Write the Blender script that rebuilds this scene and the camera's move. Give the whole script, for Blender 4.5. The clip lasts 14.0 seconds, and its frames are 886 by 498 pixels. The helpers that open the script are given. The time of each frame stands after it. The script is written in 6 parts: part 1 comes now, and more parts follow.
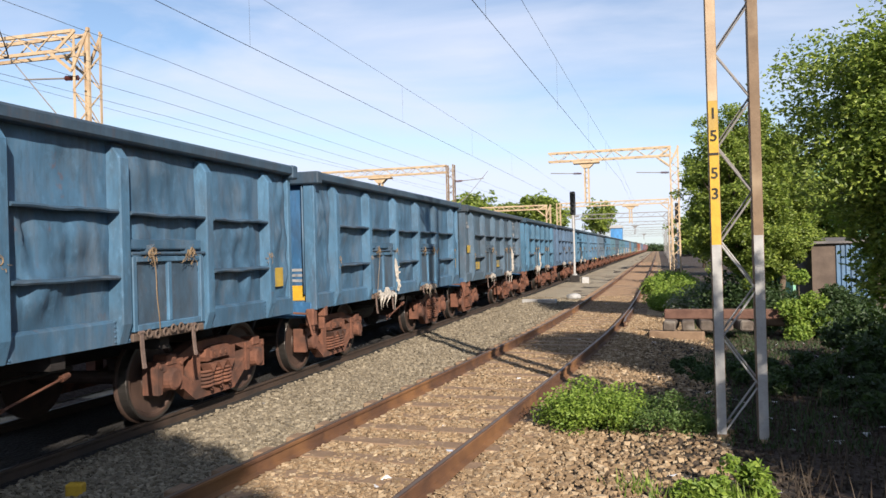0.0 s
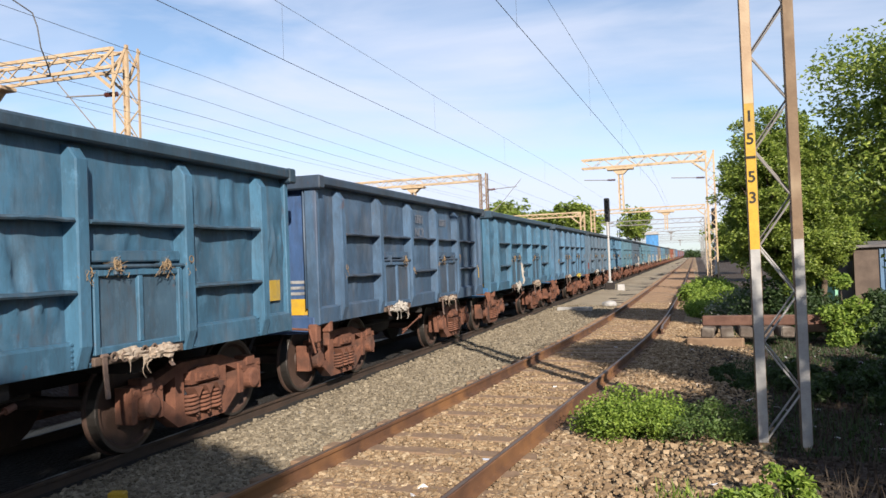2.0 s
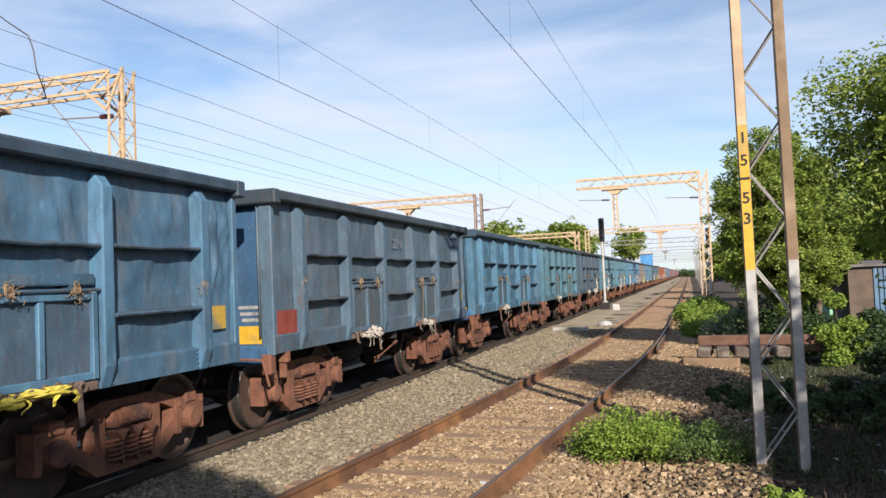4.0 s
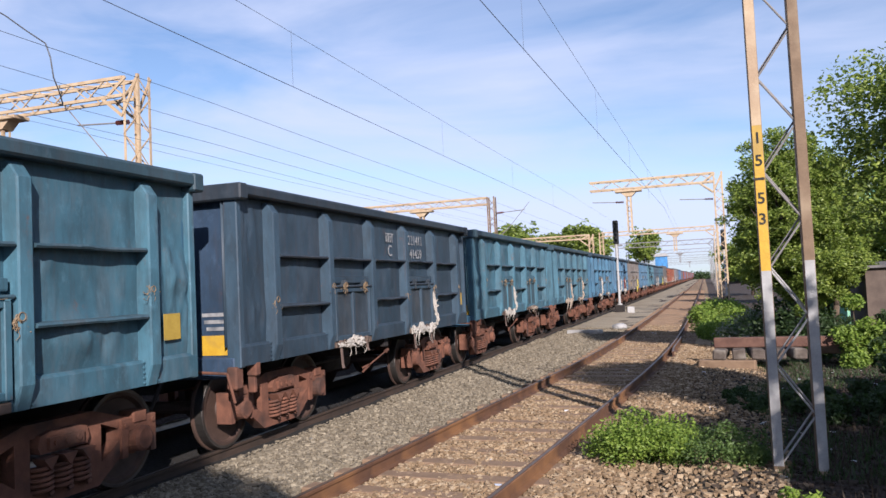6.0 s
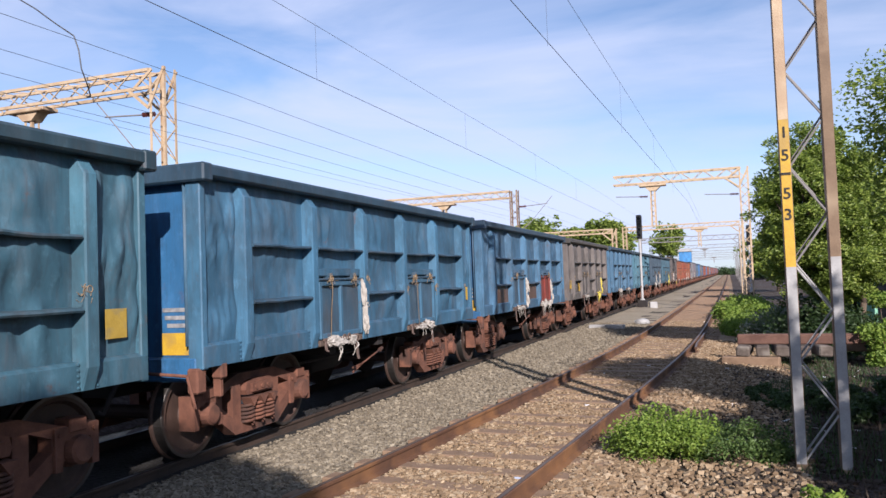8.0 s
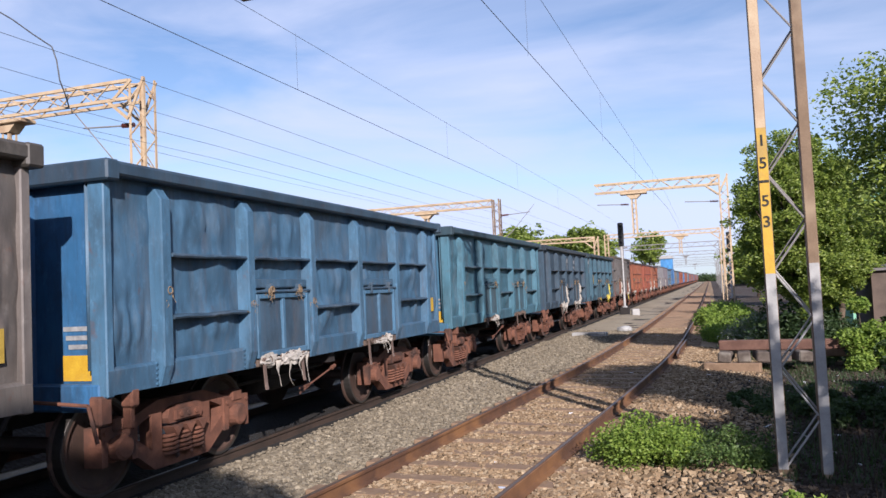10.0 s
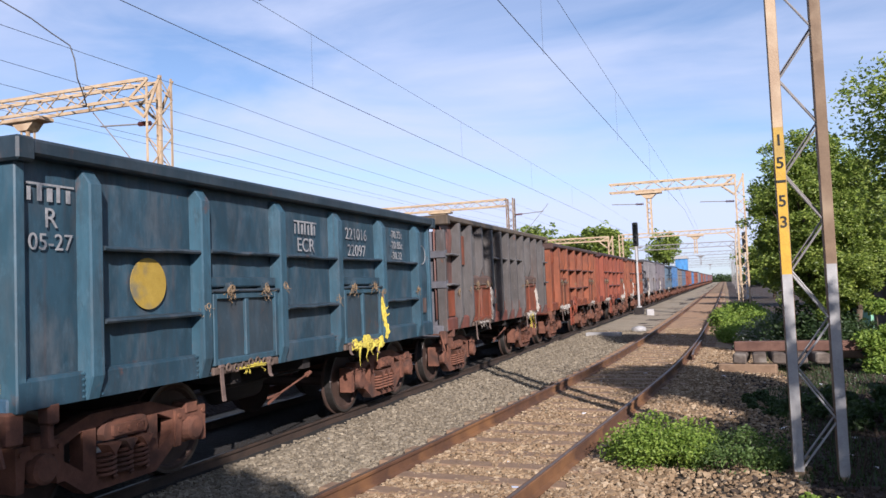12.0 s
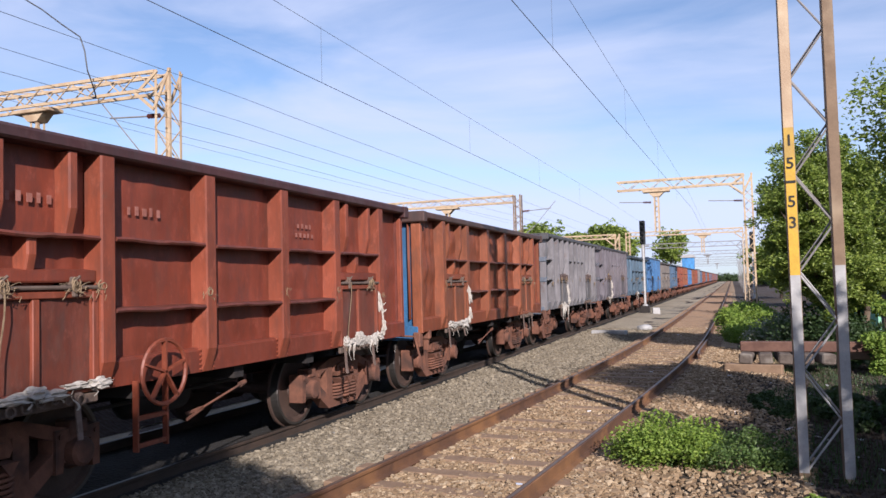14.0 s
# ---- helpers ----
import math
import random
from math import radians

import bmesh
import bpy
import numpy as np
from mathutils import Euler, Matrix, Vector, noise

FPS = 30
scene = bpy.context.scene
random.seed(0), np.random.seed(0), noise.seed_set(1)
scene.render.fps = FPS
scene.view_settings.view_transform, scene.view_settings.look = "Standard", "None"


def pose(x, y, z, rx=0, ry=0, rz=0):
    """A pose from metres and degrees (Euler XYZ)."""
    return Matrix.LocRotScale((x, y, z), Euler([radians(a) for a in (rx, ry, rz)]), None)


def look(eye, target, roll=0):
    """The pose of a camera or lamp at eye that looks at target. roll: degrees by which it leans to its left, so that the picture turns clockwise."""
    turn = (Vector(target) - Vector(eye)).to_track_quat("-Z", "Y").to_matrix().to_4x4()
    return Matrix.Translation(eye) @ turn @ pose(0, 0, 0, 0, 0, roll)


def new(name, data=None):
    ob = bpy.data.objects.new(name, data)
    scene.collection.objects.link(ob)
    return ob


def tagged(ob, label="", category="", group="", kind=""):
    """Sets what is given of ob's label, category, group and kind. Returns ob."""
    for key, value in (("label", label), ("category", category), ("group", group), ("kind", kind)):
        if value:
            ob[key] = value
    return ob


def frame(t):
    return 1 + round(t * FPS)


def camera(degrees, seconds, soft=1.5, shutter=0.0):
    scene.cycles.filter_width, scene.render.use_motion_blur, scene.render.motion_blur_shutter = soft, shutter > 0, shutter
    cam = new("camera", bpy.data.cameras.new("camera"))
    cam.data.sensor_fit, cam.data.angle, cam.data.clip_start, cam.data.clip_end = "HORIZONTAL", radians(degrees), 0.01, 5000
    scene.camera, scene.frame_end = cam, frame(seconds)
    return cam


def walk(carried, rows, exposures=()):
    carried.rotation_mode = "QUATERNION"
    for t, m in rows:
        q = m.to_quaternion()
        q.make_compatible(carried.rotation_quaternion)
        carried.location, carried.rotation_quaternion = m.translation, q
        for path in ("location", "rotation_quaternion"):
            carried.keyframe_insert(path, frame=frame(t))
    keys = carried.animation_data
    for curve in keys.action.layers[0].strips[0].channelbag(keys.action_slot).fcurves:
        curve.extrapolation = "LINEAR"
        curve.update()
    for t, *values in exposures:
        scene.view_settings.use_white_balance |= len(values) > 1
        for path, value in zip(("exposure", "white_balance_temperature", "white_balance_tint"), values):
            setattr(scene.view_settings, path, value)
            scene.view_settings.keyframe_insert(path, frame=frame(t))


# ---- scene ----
cam = camera(59.3, 14.0)
PATH = [
    (0.0, pose(0.000, 0.000, 1.850, 90.305, 1.544, 15.438)),
    (0.5, pose(0.001, 0.006, 1.847, 90.534, 2.554, 16.348)),
    (1.0, pose(-0.000, 0.005, 1.842, 91.040, 2.675, 17.335)),
    (1.5, pose(-0.002, 0.001, 1.839, 91.069, 2.384, 17.880)),
    (2.0, pose(-0.002, 0.002, 1.841, 91.048, 2.206, 17.925)),
    (2.5, pose(0.004, 0.004, 1.847, 91.080, 2.937, 17.827)),
    (3.0, pose(-0.001, 0.005, 1.846, 90.414, 2.967, 17.955)),
    (3.5, pose(-0.005, -0.008, 1.843, 90.982, 2.762, 18.112)),
    (4.0, pose(-0.014, -0.002, 1.859, 92.510, 2.399, 17.541)),
    (6.5, pose(-0.011, -0.019, 1.845, 92.806, 2.537, 19.069)),
    (7.0, pose(-0.010, -0.021, 1.849, 92.663, 2.172, 19.761)),
    (7.5, pose(-0.003, -0.016, 1.845, 92.383, 2.276, 19.995)),
    (8.0, pose(-0.001, -0.022, 1.844, 92.382, 2.109, 20.179)),
    (8.5, pose(0.005, -0.019, 1.849, 92.312, 2.276, 19.576)),
    (9.0, pose(0.007, -0.020, 1.851, 92.550, 2.774, 18.870)),
    (11.5, pose(0.000, -0.020, 1.850, 93.326, 2.410, 19.438)),
    (12.0, pose(-0.000, -0.020, 1.850, 92.961, 2.316, 19.933)),
    (12.5, pose(-0.007, -0.015, 1.849, 92.767, 1.805, 20.533)),
    (13.0, pose(-0.007, -0.026, 1.847, 92.580, 1.827, 20.248)),
    (13.5, pose(-0.003, -0.033, 1.851, 92.531, 1.997, 20.258)),
    (14.0, pose(-0.010, -0.027, 1.857, 92.651, 1.551, 20.359)),
]
walk(cam, PATH, exposures=[(0.0, 0.82, 6250, 14), (4.2, 0.82, 6250, 14), (6.3, 0.68, 5720, 20), (14.0, 0.68, 5720, 20)])

# ---- world and sun ----
SUN_FROM = Vector((0.60, -0.92, 0.52)).normalized()
world = bpy.data.worlds.new("sky")
scene.world = world
world.use_nodes = True
wn, wl = world.node_tree.nodes, world.node_tree.links
wn.clear()
w_out = wn.new("ShaderNodeOutputWorld")
w_bg = wn.new("ShaderNodeBackground")
w_sky = wn.new("ShaderNodeTexSky")
w_sky.sky_type = "NISHITA"
w_sky.sun_disc = False
w_sky.sun_elevation = math.asin(SUN_FROM.z)
w_sky.sun_rotation = math.atan2(SUN_FROM.x, SUN_FROM.y)
w_sky.air_density, w_sky.dust_density, w_sky.ozone_density = 1.0, 0.15, 1.2
w_co = wn.new("ShaderNodeTexCoord")
w_map = wn.new("ShaderNodeMapping")
w_map.inputs["Rotation"].default_value = (0.0, 0.0, radians(-24))
w_map.inputs["Scale"].default_value = (0.9, 3.2, 7.5)
w_noise = wn.new("ShaderNodeTexNoise")
w_noise.inputs["Scale"].default_value = 1.5
w_noise.inputs["Detail"].default_value = 7
w_noise.inputs["Roughness"].default_value = 0.52
w_noise.inputs["Distortion"].default_value = 0.6
w_ramp = wn.new("ShaderNodeValToRGB")
w_ramp.color_ramp.elements[0].position, w_ramp.color_ramp.elements[1].position = 0.38, 0.70
w_mul = wn.new("ShaderNodeMath")
w_mul.operation = "MULTIPLY"
w_mul.inputs[1].default_value = 0.78
w_mix = wn.new("ShaderNodeMix")
w_mix.data_type = "RGBA"
w_mix.inputs["B"].default_value = (6.0, 6.4, 7.2, 1)
wl.new(w_co.outputs["Generated"], w_map.inputs["Vector"])
wl.new(w_map.outputs["Vector"], w_noise.inputs["Vector"])
wl.new(w_noise.outputs["Fac"], w_ramp.inputs["Fac"])
wl.new(w_ramp.outputs["Color"], w_mul.inputs[0])
wl.new(w_mul.outputs["Value"], w_mix.inputs["Factor"])
wl.new(w_sky.outputs["Color"], w_mix.inputs["A"])
w_cap = wn.new("ShaderNodeMix")
w_cap.data_type, w_cap.blend_type = "RGBA", "DARKEN"
w_cap.inputs["Factor"].default_value = 1.0
w_cap.inputs["B"].default_value = (6.1, 6.75, 7.7, 1)
wl.new(w_mix.outputs["Result"], w_cap.inputs["A"])
wl.new(w_cap.outputs["Result"], w_bg.inputs["Color"])
w_bg.inputs["Strength"].default_value = 0.079
wl.new(w_bg.outputs["Background"], w_out.inputs["Surface"])

sun_data = bpy.data.lights.new("sun", "SUN")
sun_data.energy, sun_data.angle, sun_data.color = 5.0, radians(0.55), (1.0, 0.89, 0.73)
sun = new("sun", sun_data)
sun.matrix_world = look((0, 0, 60), Vector((0, 0, 60)) - SUN_FROM)


# ---- materials ----
def material(name, rough=0.8, metal=0.0):
    m = bpy.data.materials.new(name)
    m.use_nodes = True
    n = m.node_tree.nodes
    b = n["Principled BSDF"]
    b.inputs["Roughness"].default_value = rough
    b.inputs["Metallic"].default_value = metal
    return m, n, m.node_tree.links, b


def coords(n, l, scale=(1, 1, 1), spread=0.0):
    """Object coordinates, scaled, moved by a random step for each object."""
    c = n.new("ShaderNodeTexCoord")
    mp = n.new("ShaderNodeMapping")
    mp.inputs["Scale"].default_value = scale
    l.new(c.outputs["Object"], mp.inputs["Vector"])
    if spread:
        i = n.new("ShaderNodeObjectInfo")
        k = n.new("ShaderNodeMath")
        k.operation = "MULTIPLY"
        k.inputs[1].default_value = spread
        l.new(i.outputs["Random"], k.inputs[0])
        l.new(k.outputs["Value"], mp.inputs["Location"])
    return mp.outputs["Vector"]


def noise_fac(n, l, vec, scale, detail=4, rough=0.55, lo=0.3, hi=0.7):
    t = n.new("ShaderNodeTexNoise")
    t.inputs["Scale"].default_value = scale
    t.inputs["Detail"].default_value = detail
    t.inputs["Roughness"].default_value = rough
    l.new(vec, t.inputs["Vector"])
    r = n.new("ShaderNodeMapRange")
    r.inputs["From Min"].default_value = lo
    r.inputs["From Max"].default_value = hi
    l.new(t.outputs["Fac"], r.inputs["Value"])
    return r.outputs["Result"], t.outputs["Fac"]


def blend(n, l, fac, a, b, kind="MIX"):
    x = n.new("ShaderNodeMix")
    x.data_type, x.blend_type = "RGBA", kind
    if isinstance(fac, float):
        x.inputs["Factor"].default_value = fac
    else:
        l.new(fac, x.inputs["Factor"])
    for key, v in (("A", a), ("B", b)):
        if isinstance(v, tuple):
            x.inputs[key].default_value = (*v, 1)
        else:
            l.new(v, x.inputs[key])
    return x.outputs["Result"]


def scaled(n, l, value, k):
    x = n.new("ShaderNodeMath")
    x.operation = "MULTIPLY"
    l.new(value, x.inputs[0])
    x.inputs[1].default_value = k
    return x.outputs["Value"]


def bumped(n, l, b, height, strength=0.3, distance=0.01):
    x = n.new("ShaderNodeBump")
    x.inputs["Strength"].default_value = strength
    x.inputs["Distance"].default_value = distance
    l.new(height, x.inputs["Height"])
    l.new(x.outputs["Normal"], b.inputs["Normal"])


def paint(name, col, dust=(0.17, 0.15, 0.135), amount=0.55, rust=0.35, rough=0.55):
    """Weathered sprayed steel: patchy fade, long streaks of dust and soot, rust spots, drape folds."""
    m, n, l, b = material(name, rough)
    v = coords(n, l, (1, 1, 1), 37.0)
    info = n.new("ShaderNodeObjectInfo")
    fade, _ = noise_fac(n, l, coords(n, l, (1, 1, 0.6), 13.0), 1.5, 6, 0.62, 0.34, 0.66)
    c = blend(n, l, fade, tuple(k * 0.68 for k in col), tuple(min(1, k * 1.22 + 0.004) for k in col))
    c = blend(n, l, scaled(n, l, info.outputs["Random"], 0.40), c, tuple(k * 0.62 for k in col))
    pale, _ = noise_fac(n, l, coords(n, l, (2.6, 2.6, 0.7), 53.0), 1.3, 7, 0.66, 0.52, 0.72)
    c = blend(n, l, scaled(n, l, pale, 0.45), c, tuple(min(1, 1.45 * k + 0.018) for k in col))
    streak, _ = noise_fac(n, l, coords(n, l, (2.0, 2.2, 0.8), 61.0), 1.4, 7, 0.68, 0.48, 0.72)
    c = blend(n, l, scaled(n, l, streak, amount), c, dust)
    soot, _ = noise_fac(n, l, coords(n, l, (2.2, 2.2, 0.8), 71.0), 1.9, 8, 0.7, 0.50, 0.70)
    c = blend(n, l, scaled(n, l, soot, 0.62), c, tuple(0.25 * k + 0.018 for k in col))
    run, _ = noise_fac(n, l, coords(n, l, (7.0, 7.0, 0.35), 91.0), 1.5, 4, 0.6, 0.58, 0.74)
    c = blend(n, l, scaled(n, l, run, 0.2 + 0.4 * rust), c, tuple(0.3 * k + 0.7 * q for k, q in zip(col, (0.085, 0.042, 0.026))))
    spot, _ = noise_fac(n, l, coords(n, l, (1, 1, 0.8), 29.0), 3.6, 9, 0.72, 0.62, 0.70)
    c = blend(n, l, scaled(n, l, spot, rust), c, (0.125, 0.055, 0.032))
    speck, raw = noise_fac(n, l, v, 26.0, 5, 0.7, 0.60, 0.74)
    c = blend(n, l, scaled(n, l, speck, 0.5 * rust), c, (0.07, 0.05, 0.04))
    scratch, _ = noise_fac(n, l, coords(n, l, (26.0, 26.0, 3.0), 47.0), 1.0, 4, 0.7, 0.52, 0.70)
    c = blend(n, l, scaled(n, l, scratch, 0.50), c, tuple(0.4 * k + 0.012 for k in col))
    grain, _ = noise_fac(n, l, coords(n, l, (9.0, 9.0, 5.0), 83.0), 1.0, 8, 0.78, 0.54, 0.68)
    c = blend(n, l, scaled(n, l, grain, 0.46), c, tuple(min(1, 1.5 * k + 0.03) for k in col))
    l.new(c, b.inputs["Base Color"])
    fold = n.new("ShaderNodeTexNoise")
    fold.inputs["Scale"].default_value = 2.0
    fold.inputs["Detail"].default_value = 1.5
    fold.inputs["Distortion"].default_value = 0.25
    l.new(coords(n, l, (1, 1.7, 1.0), 19.0), fold.inputs["Vector"])
    b1 = n.new("ShaderNodeBump")
    b1.inputs["Strength"].default_value = 0.4
    b1.inputs["Distance"].default_value = 0.022
    l.new(fold.outputs["Fac"], b1.inputs["Height"])
    b2 = n.new("ShaderNodeBump")
    b2.inputs["Strength"].default_value = 0.4
    b2.inputs["Distance"].default_value = 0.003
    l.new(raw, b2.inputs["Height"])
    l.new(b1.outputs["Normal"], b2.inputs["Normal"])
    l.new(b2.outputs["Normal"], b.inputs["Normal"])
    return m


def rough_stuff(name, a, c2, scale=6.0, rough=0.85, metal=0.0, bump=0.35, dist=0.01, third=None, spread=11.0, fine=60.0):
    m, n, l, b = material(name, rough, metal)
    v = coords(n, l, (1, 1, 1), spread)
    f, _ = noise_fac(n, l, v, scale, 6, 0.6, 0.35, 0.68)
    g, raw = noise_fac(n, l, v, fine, 4, 0.6, 0.3, 0.75)
    c = blend(n, l, f, a, c2)
    c = blend(n, l, scaled(n, l, g, 0.35), c, tuple(k * 0.55 for k in a))
    if third:
        h, _ = noise_fac(n, l, v, scale * 0.35, 3, 0.5, 0.52, 0.66)
        c = blend(n, l, h, c, third)
    l.new(c, b.inputs["Base Color"])
    bumped(n, l, b, raw, bump, dist)
    return m


def island_mix(name, cols, rough=0.9, extra=None, trans=0.0):
    """Colour chosen at random for each loose piece of a mesh."""
    m, n, l, b = material(name, rough)
    g = n.new("ShaderNodeNewGeometry")
    r = n.new("ShaderNodeValToRGB")
    e = r.color_ramp.elements
    while len(e) < len(cols):
        e.new(0.5)
    for i, c in enumerate(cols):
        e[i].position, e[i].color = i / (len(cols) - 1), (*c, 1)
    l.new(g.outputs["Random Per Island"], r.inputs["Fac"])
    v = coords(n, l)
    f, raw = noise_fac(n, l, v, 22.0, 3, 0.6, 0.3, 0.7)
    c = blend(n, l, scaled(n, l, f, 0.4), r.outputs["Color"], cols[0])
    l.new(c, b.inputs["Base Color"])
    if trans:
        t = n.new("ShaderNodeBsdfTranslucent")
        l.new(blend(n, l, 0.5, c, (0.10, 0.20, 0.02)), t.inputs["Color"])
        s = n.new("ShaderNodeMixShader")
        s.inputs[0].default_value = trans
        l.new(b.outputs[0], s.inputs[1])
        l.new(t.outputs[0], s.inputs[2])
        l.new(s.outputs[0], n["Material Output"].inputs["Surface"])
    else:
        bumped(n, l, b, raw, 0.4, 0.006)
    return m


M_RUST = rough_stuff("rusted_cast_steel", (0.110, 0.045, 0.027), (0.195, 0.082, 0.048), 6, 0.9, third=(0.055, 0.028, 0.020))
# Wheel steel darkened in colour for the shade beneath the wagons.
M_WHEEL = rough_stuff("dusty_shaded_wheel_steel", (0.046, 0.027, 0.020), (0.078, 0.045, 0.032), 4, 0.7)
M_TREAD = rough_stuff("polished_steel", (0.084, 0.077, 0.070), (0.122, 0.113, 0.105), 3, 0.42, 0.8, 0.05)
# Sooty black taken darker, with the shade under the wagons put into it.
M_BLACK = rough_stuff("sooty_shaded_underframe", (0.014, 0.011, 0.011), (0.028, 0.023, 0.019), 4, 0.9)
M_RAIL = rough_stuff("rusty_rail", (0.075, 0.035, 0.018), (0.138, 0.063, 0.028), 3, 0.8, third=(0.195, 0.093, 0.034))
# Rail brown lowered in colour for the shade under the train.
M_RAILDARK = rough_stuff("shade_dark_rail", (0.032, 0.021, 0.014), (0.059, 0.036, 0.023), 3, 0.8)
M_SLEEPER = rough_stuff("old_sleeper", (0.195, 0.125, 0.075), (0.270, 0.180, 0.110), 6, 0.9)
M_CONC = rough_stuff("weathered_concrete", (0.198, 0.186, 0.167), (0.289, 0.274, 0.251), 5, 0.9)
M_RAG_W = rough_stuff("white_sack_cloth", (0.347, 0.317, 0.273), (0.448, 0.417, 0.369), 14, 0.9, fine=120)
M_RAG_B = rough_stuff("soiled_sack_cloth", (0.289, 0.220, 0.160), (0.418, 0.357, 0.289), 14, 0.95)
M_LATCH = rough_stuff("dusty_forged_bar", (0.105, 0.070, 0.055), (0.180, 0.128, 0.105), 8, 0.85)
M_STRAW = rough_stuff("straw_binding", (0.167, 0.114, 0.065), (0.289, 0.213, 0.129), 9, 0.95)
M_RAG_Y = rough_stuff("yellow_cloth", (0.471, 0.380, 0.038), (0.570, 0.486, 0.091), 12, 0.9)
M_YEL = rough_stuff("yellow_paint", (0.471, 0.274, 0.015), (0.547, 0.350, 0.023), 9, 0.6, third=(0.342, 0.220, 0.046))
M_WHITE = rough_stuff("white_paint", (0.326, 0.321, 0.309), (0.416, 0.410, 0.394), 7, 0.65, third=(0.258, 0.253, 0.242))
M_LETTER = rough_stuff("faded_lettering", (0.215, 0.220, 0.225), (0.330, 0.335, 0.335), 14, 0.8, third=(0.120, 0.130, 0.145))
M_GHOST = rough_stuff("worn_away_lettering", (0.105, 0.118, 0.145), (0.170, 0.185, 0.215), 9, 0.8)
M_GHOSTRED = rough_stuff("worn_pink_lettering", (0.24, 0.085, 0.06), (0.32, 0.14, 0.11), 9, 0.8)
M_MASTBROWN = rough_stuff("rust_primer", (0.150, 0.098, 0.056), (0.225, 0.152, 0.090), 5, 0.75, third=(0.27, 0.20, 0.125))
M_CREAM = rough_stuff("cream_galvanised", (0.42, 0.30, 0.175), (0.52, 0.41, 0.27), 4, 0.65, third=(0.33, 0.23, 0.14))
M_GALV = rough_stuff("dull_galvanised", (0.182, 0.169, 0.156), (0.237, 0.226, 0.216), 5, 0.6)
M_WIRE = rough_stuff("wire", (0.038, 0.038, 0.042), (0.076, 0.076, 0.076), 5, 0.6)
M_INSUL = rough_stuff("brown_porcelain", (0.076, 0.023, 0.019), (0.122, 0.038, 0.030), 6, 0.3, bump=0.05)
M_DARKTEXT = rough_stuff("black_stencil", (0.015, 0.014, 0.011), (0.038, 0.034, 0.030), 9, 0.8)
M_SIG = rough_stuff("black_enamel", (0.011, 0.011, 0.012), (0.027, 0.027, 0.027), 5, 0.5)
M_BARK = rough_stuff("bark", (0.084, 0.061, 0.042), (0.152, 0.114, 0.076), 9, 0.95, bump=0.8, dist=0.03)
M_LEAF = island_mix("tree_leaves", [(0.105, 0.155, 0.026), (0.180, 0.245, 0.038), (0.290, 0.370, 0.058), (0.420, 0.490, 0.100)], 0.5, trans=0.45)
M_LEAF2 = island_mix("weed_leaves", [(0.105, 0.175, 0.022), (0.175, 0.270, 0.034), (0.250, 0.350, 0.046), (0.320, 0.410, 0.070)], 0.6, trans=0.4)
# Leaf green lowered so that the colour itself holds deep shade.
M_LEAF3 = island_mix("shade_dark_leaves", [(0.018, 0.036, 0.011), (0.028, 0.057, 0.014), (0.043, 0.078, 0.021), (0.057, 0.093, 0.028)], 0.6, trans=0.25)
# Shaded copy of the weed leaves, its shade put into the greens.
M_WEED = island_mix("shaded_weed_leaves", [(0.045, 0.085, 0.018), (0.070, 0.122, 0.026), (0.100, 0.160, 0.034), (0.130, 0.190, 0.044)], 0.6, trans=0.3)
M_FLOWER = island_mix("pale_weed_leaves", [(0.076, 0.137, 0.046), (0.122, 0.182, 0.076), (0.319, 0.334, 0.274), (0.471, 0.471, 0.426)], 0.7, trans=0.25)
# Litter browns lowered with the soil, deepening the shade by the mast.
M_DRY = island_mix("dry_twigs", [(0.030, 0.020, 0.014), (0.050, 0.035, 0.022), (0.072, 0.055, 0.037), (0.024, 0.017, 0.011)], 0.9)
M_STONE = island_mix("ballast_stone", [(0.105, 0.086, 0.058), (0.170, 0.142, 0.098), (0.225, 0.190, 0.132), (0.310, 0.268, 0.192)], 0.9)
M_STONEB = island_mix("soiled_stone", [(0.150, 0.098, 0.052), (0.225, 0.153, 0.084), (0.290, 0.205, 0.118), (0.420, 0.330, 0.215)], 0.9)
M_LITTER = island_mix("litter", [(0.55, 0.55, 0.55), (0.72, 0.72, 0.74), (0.62, 0.60, 0.55), (0.40, 0.45, 0.55)], 0.6)


def ground_material(name, a, c2, third, stain, pebble=24.0):
    m, n, l, b = material(name, 0.95)
    v = coords(n, l)
    f, _ = noise_fac(n, l, v, 0.55, 6, 0.62, 0.38, 0.64)
    vo = n.new("ShaderNodeTexVoronoi")
    vo.inputs["Scale"].default_value = pebble
    l.new(v, vo.inputs["Vector"])
    hsv = n.new("ShaderNodeSeparateColor")
    l.new(vo.outputs["Color"], hsv.inputs["Color"])
    c = blend(n, l, f, a, c2)
    c = blend(n, l, scaled(n, l, hsv.outputs["Red"], 0.6), c, third)
    s, _ = noise_fac(n, l, v, 0.22, 4, 0.6, 0.48, 0.62)
    c = blend(n, l, scaled(n, l, s, 0.7), c, stain)
    l.new(c, b.inputs["Base Color"])
    bumped(n, l, b, vo.outputs["Distance"], 0.9, 0.03)
    return m


M_BALLAST = ground_material("clean_ballast", (0.245, 0.205, 0.142), (0.300, 0.255, 0.180), (0.390, 0.335, 0.240), (0.215, 0.172, 0.116), 26)
M_BED = ground_material("soiled_ballast", (0.200, 0.130, 0.070), (0.265, 0.180, 0.100), (0.330, 0.240, 0.145), (0.150, 0.090, 0.048), 26)
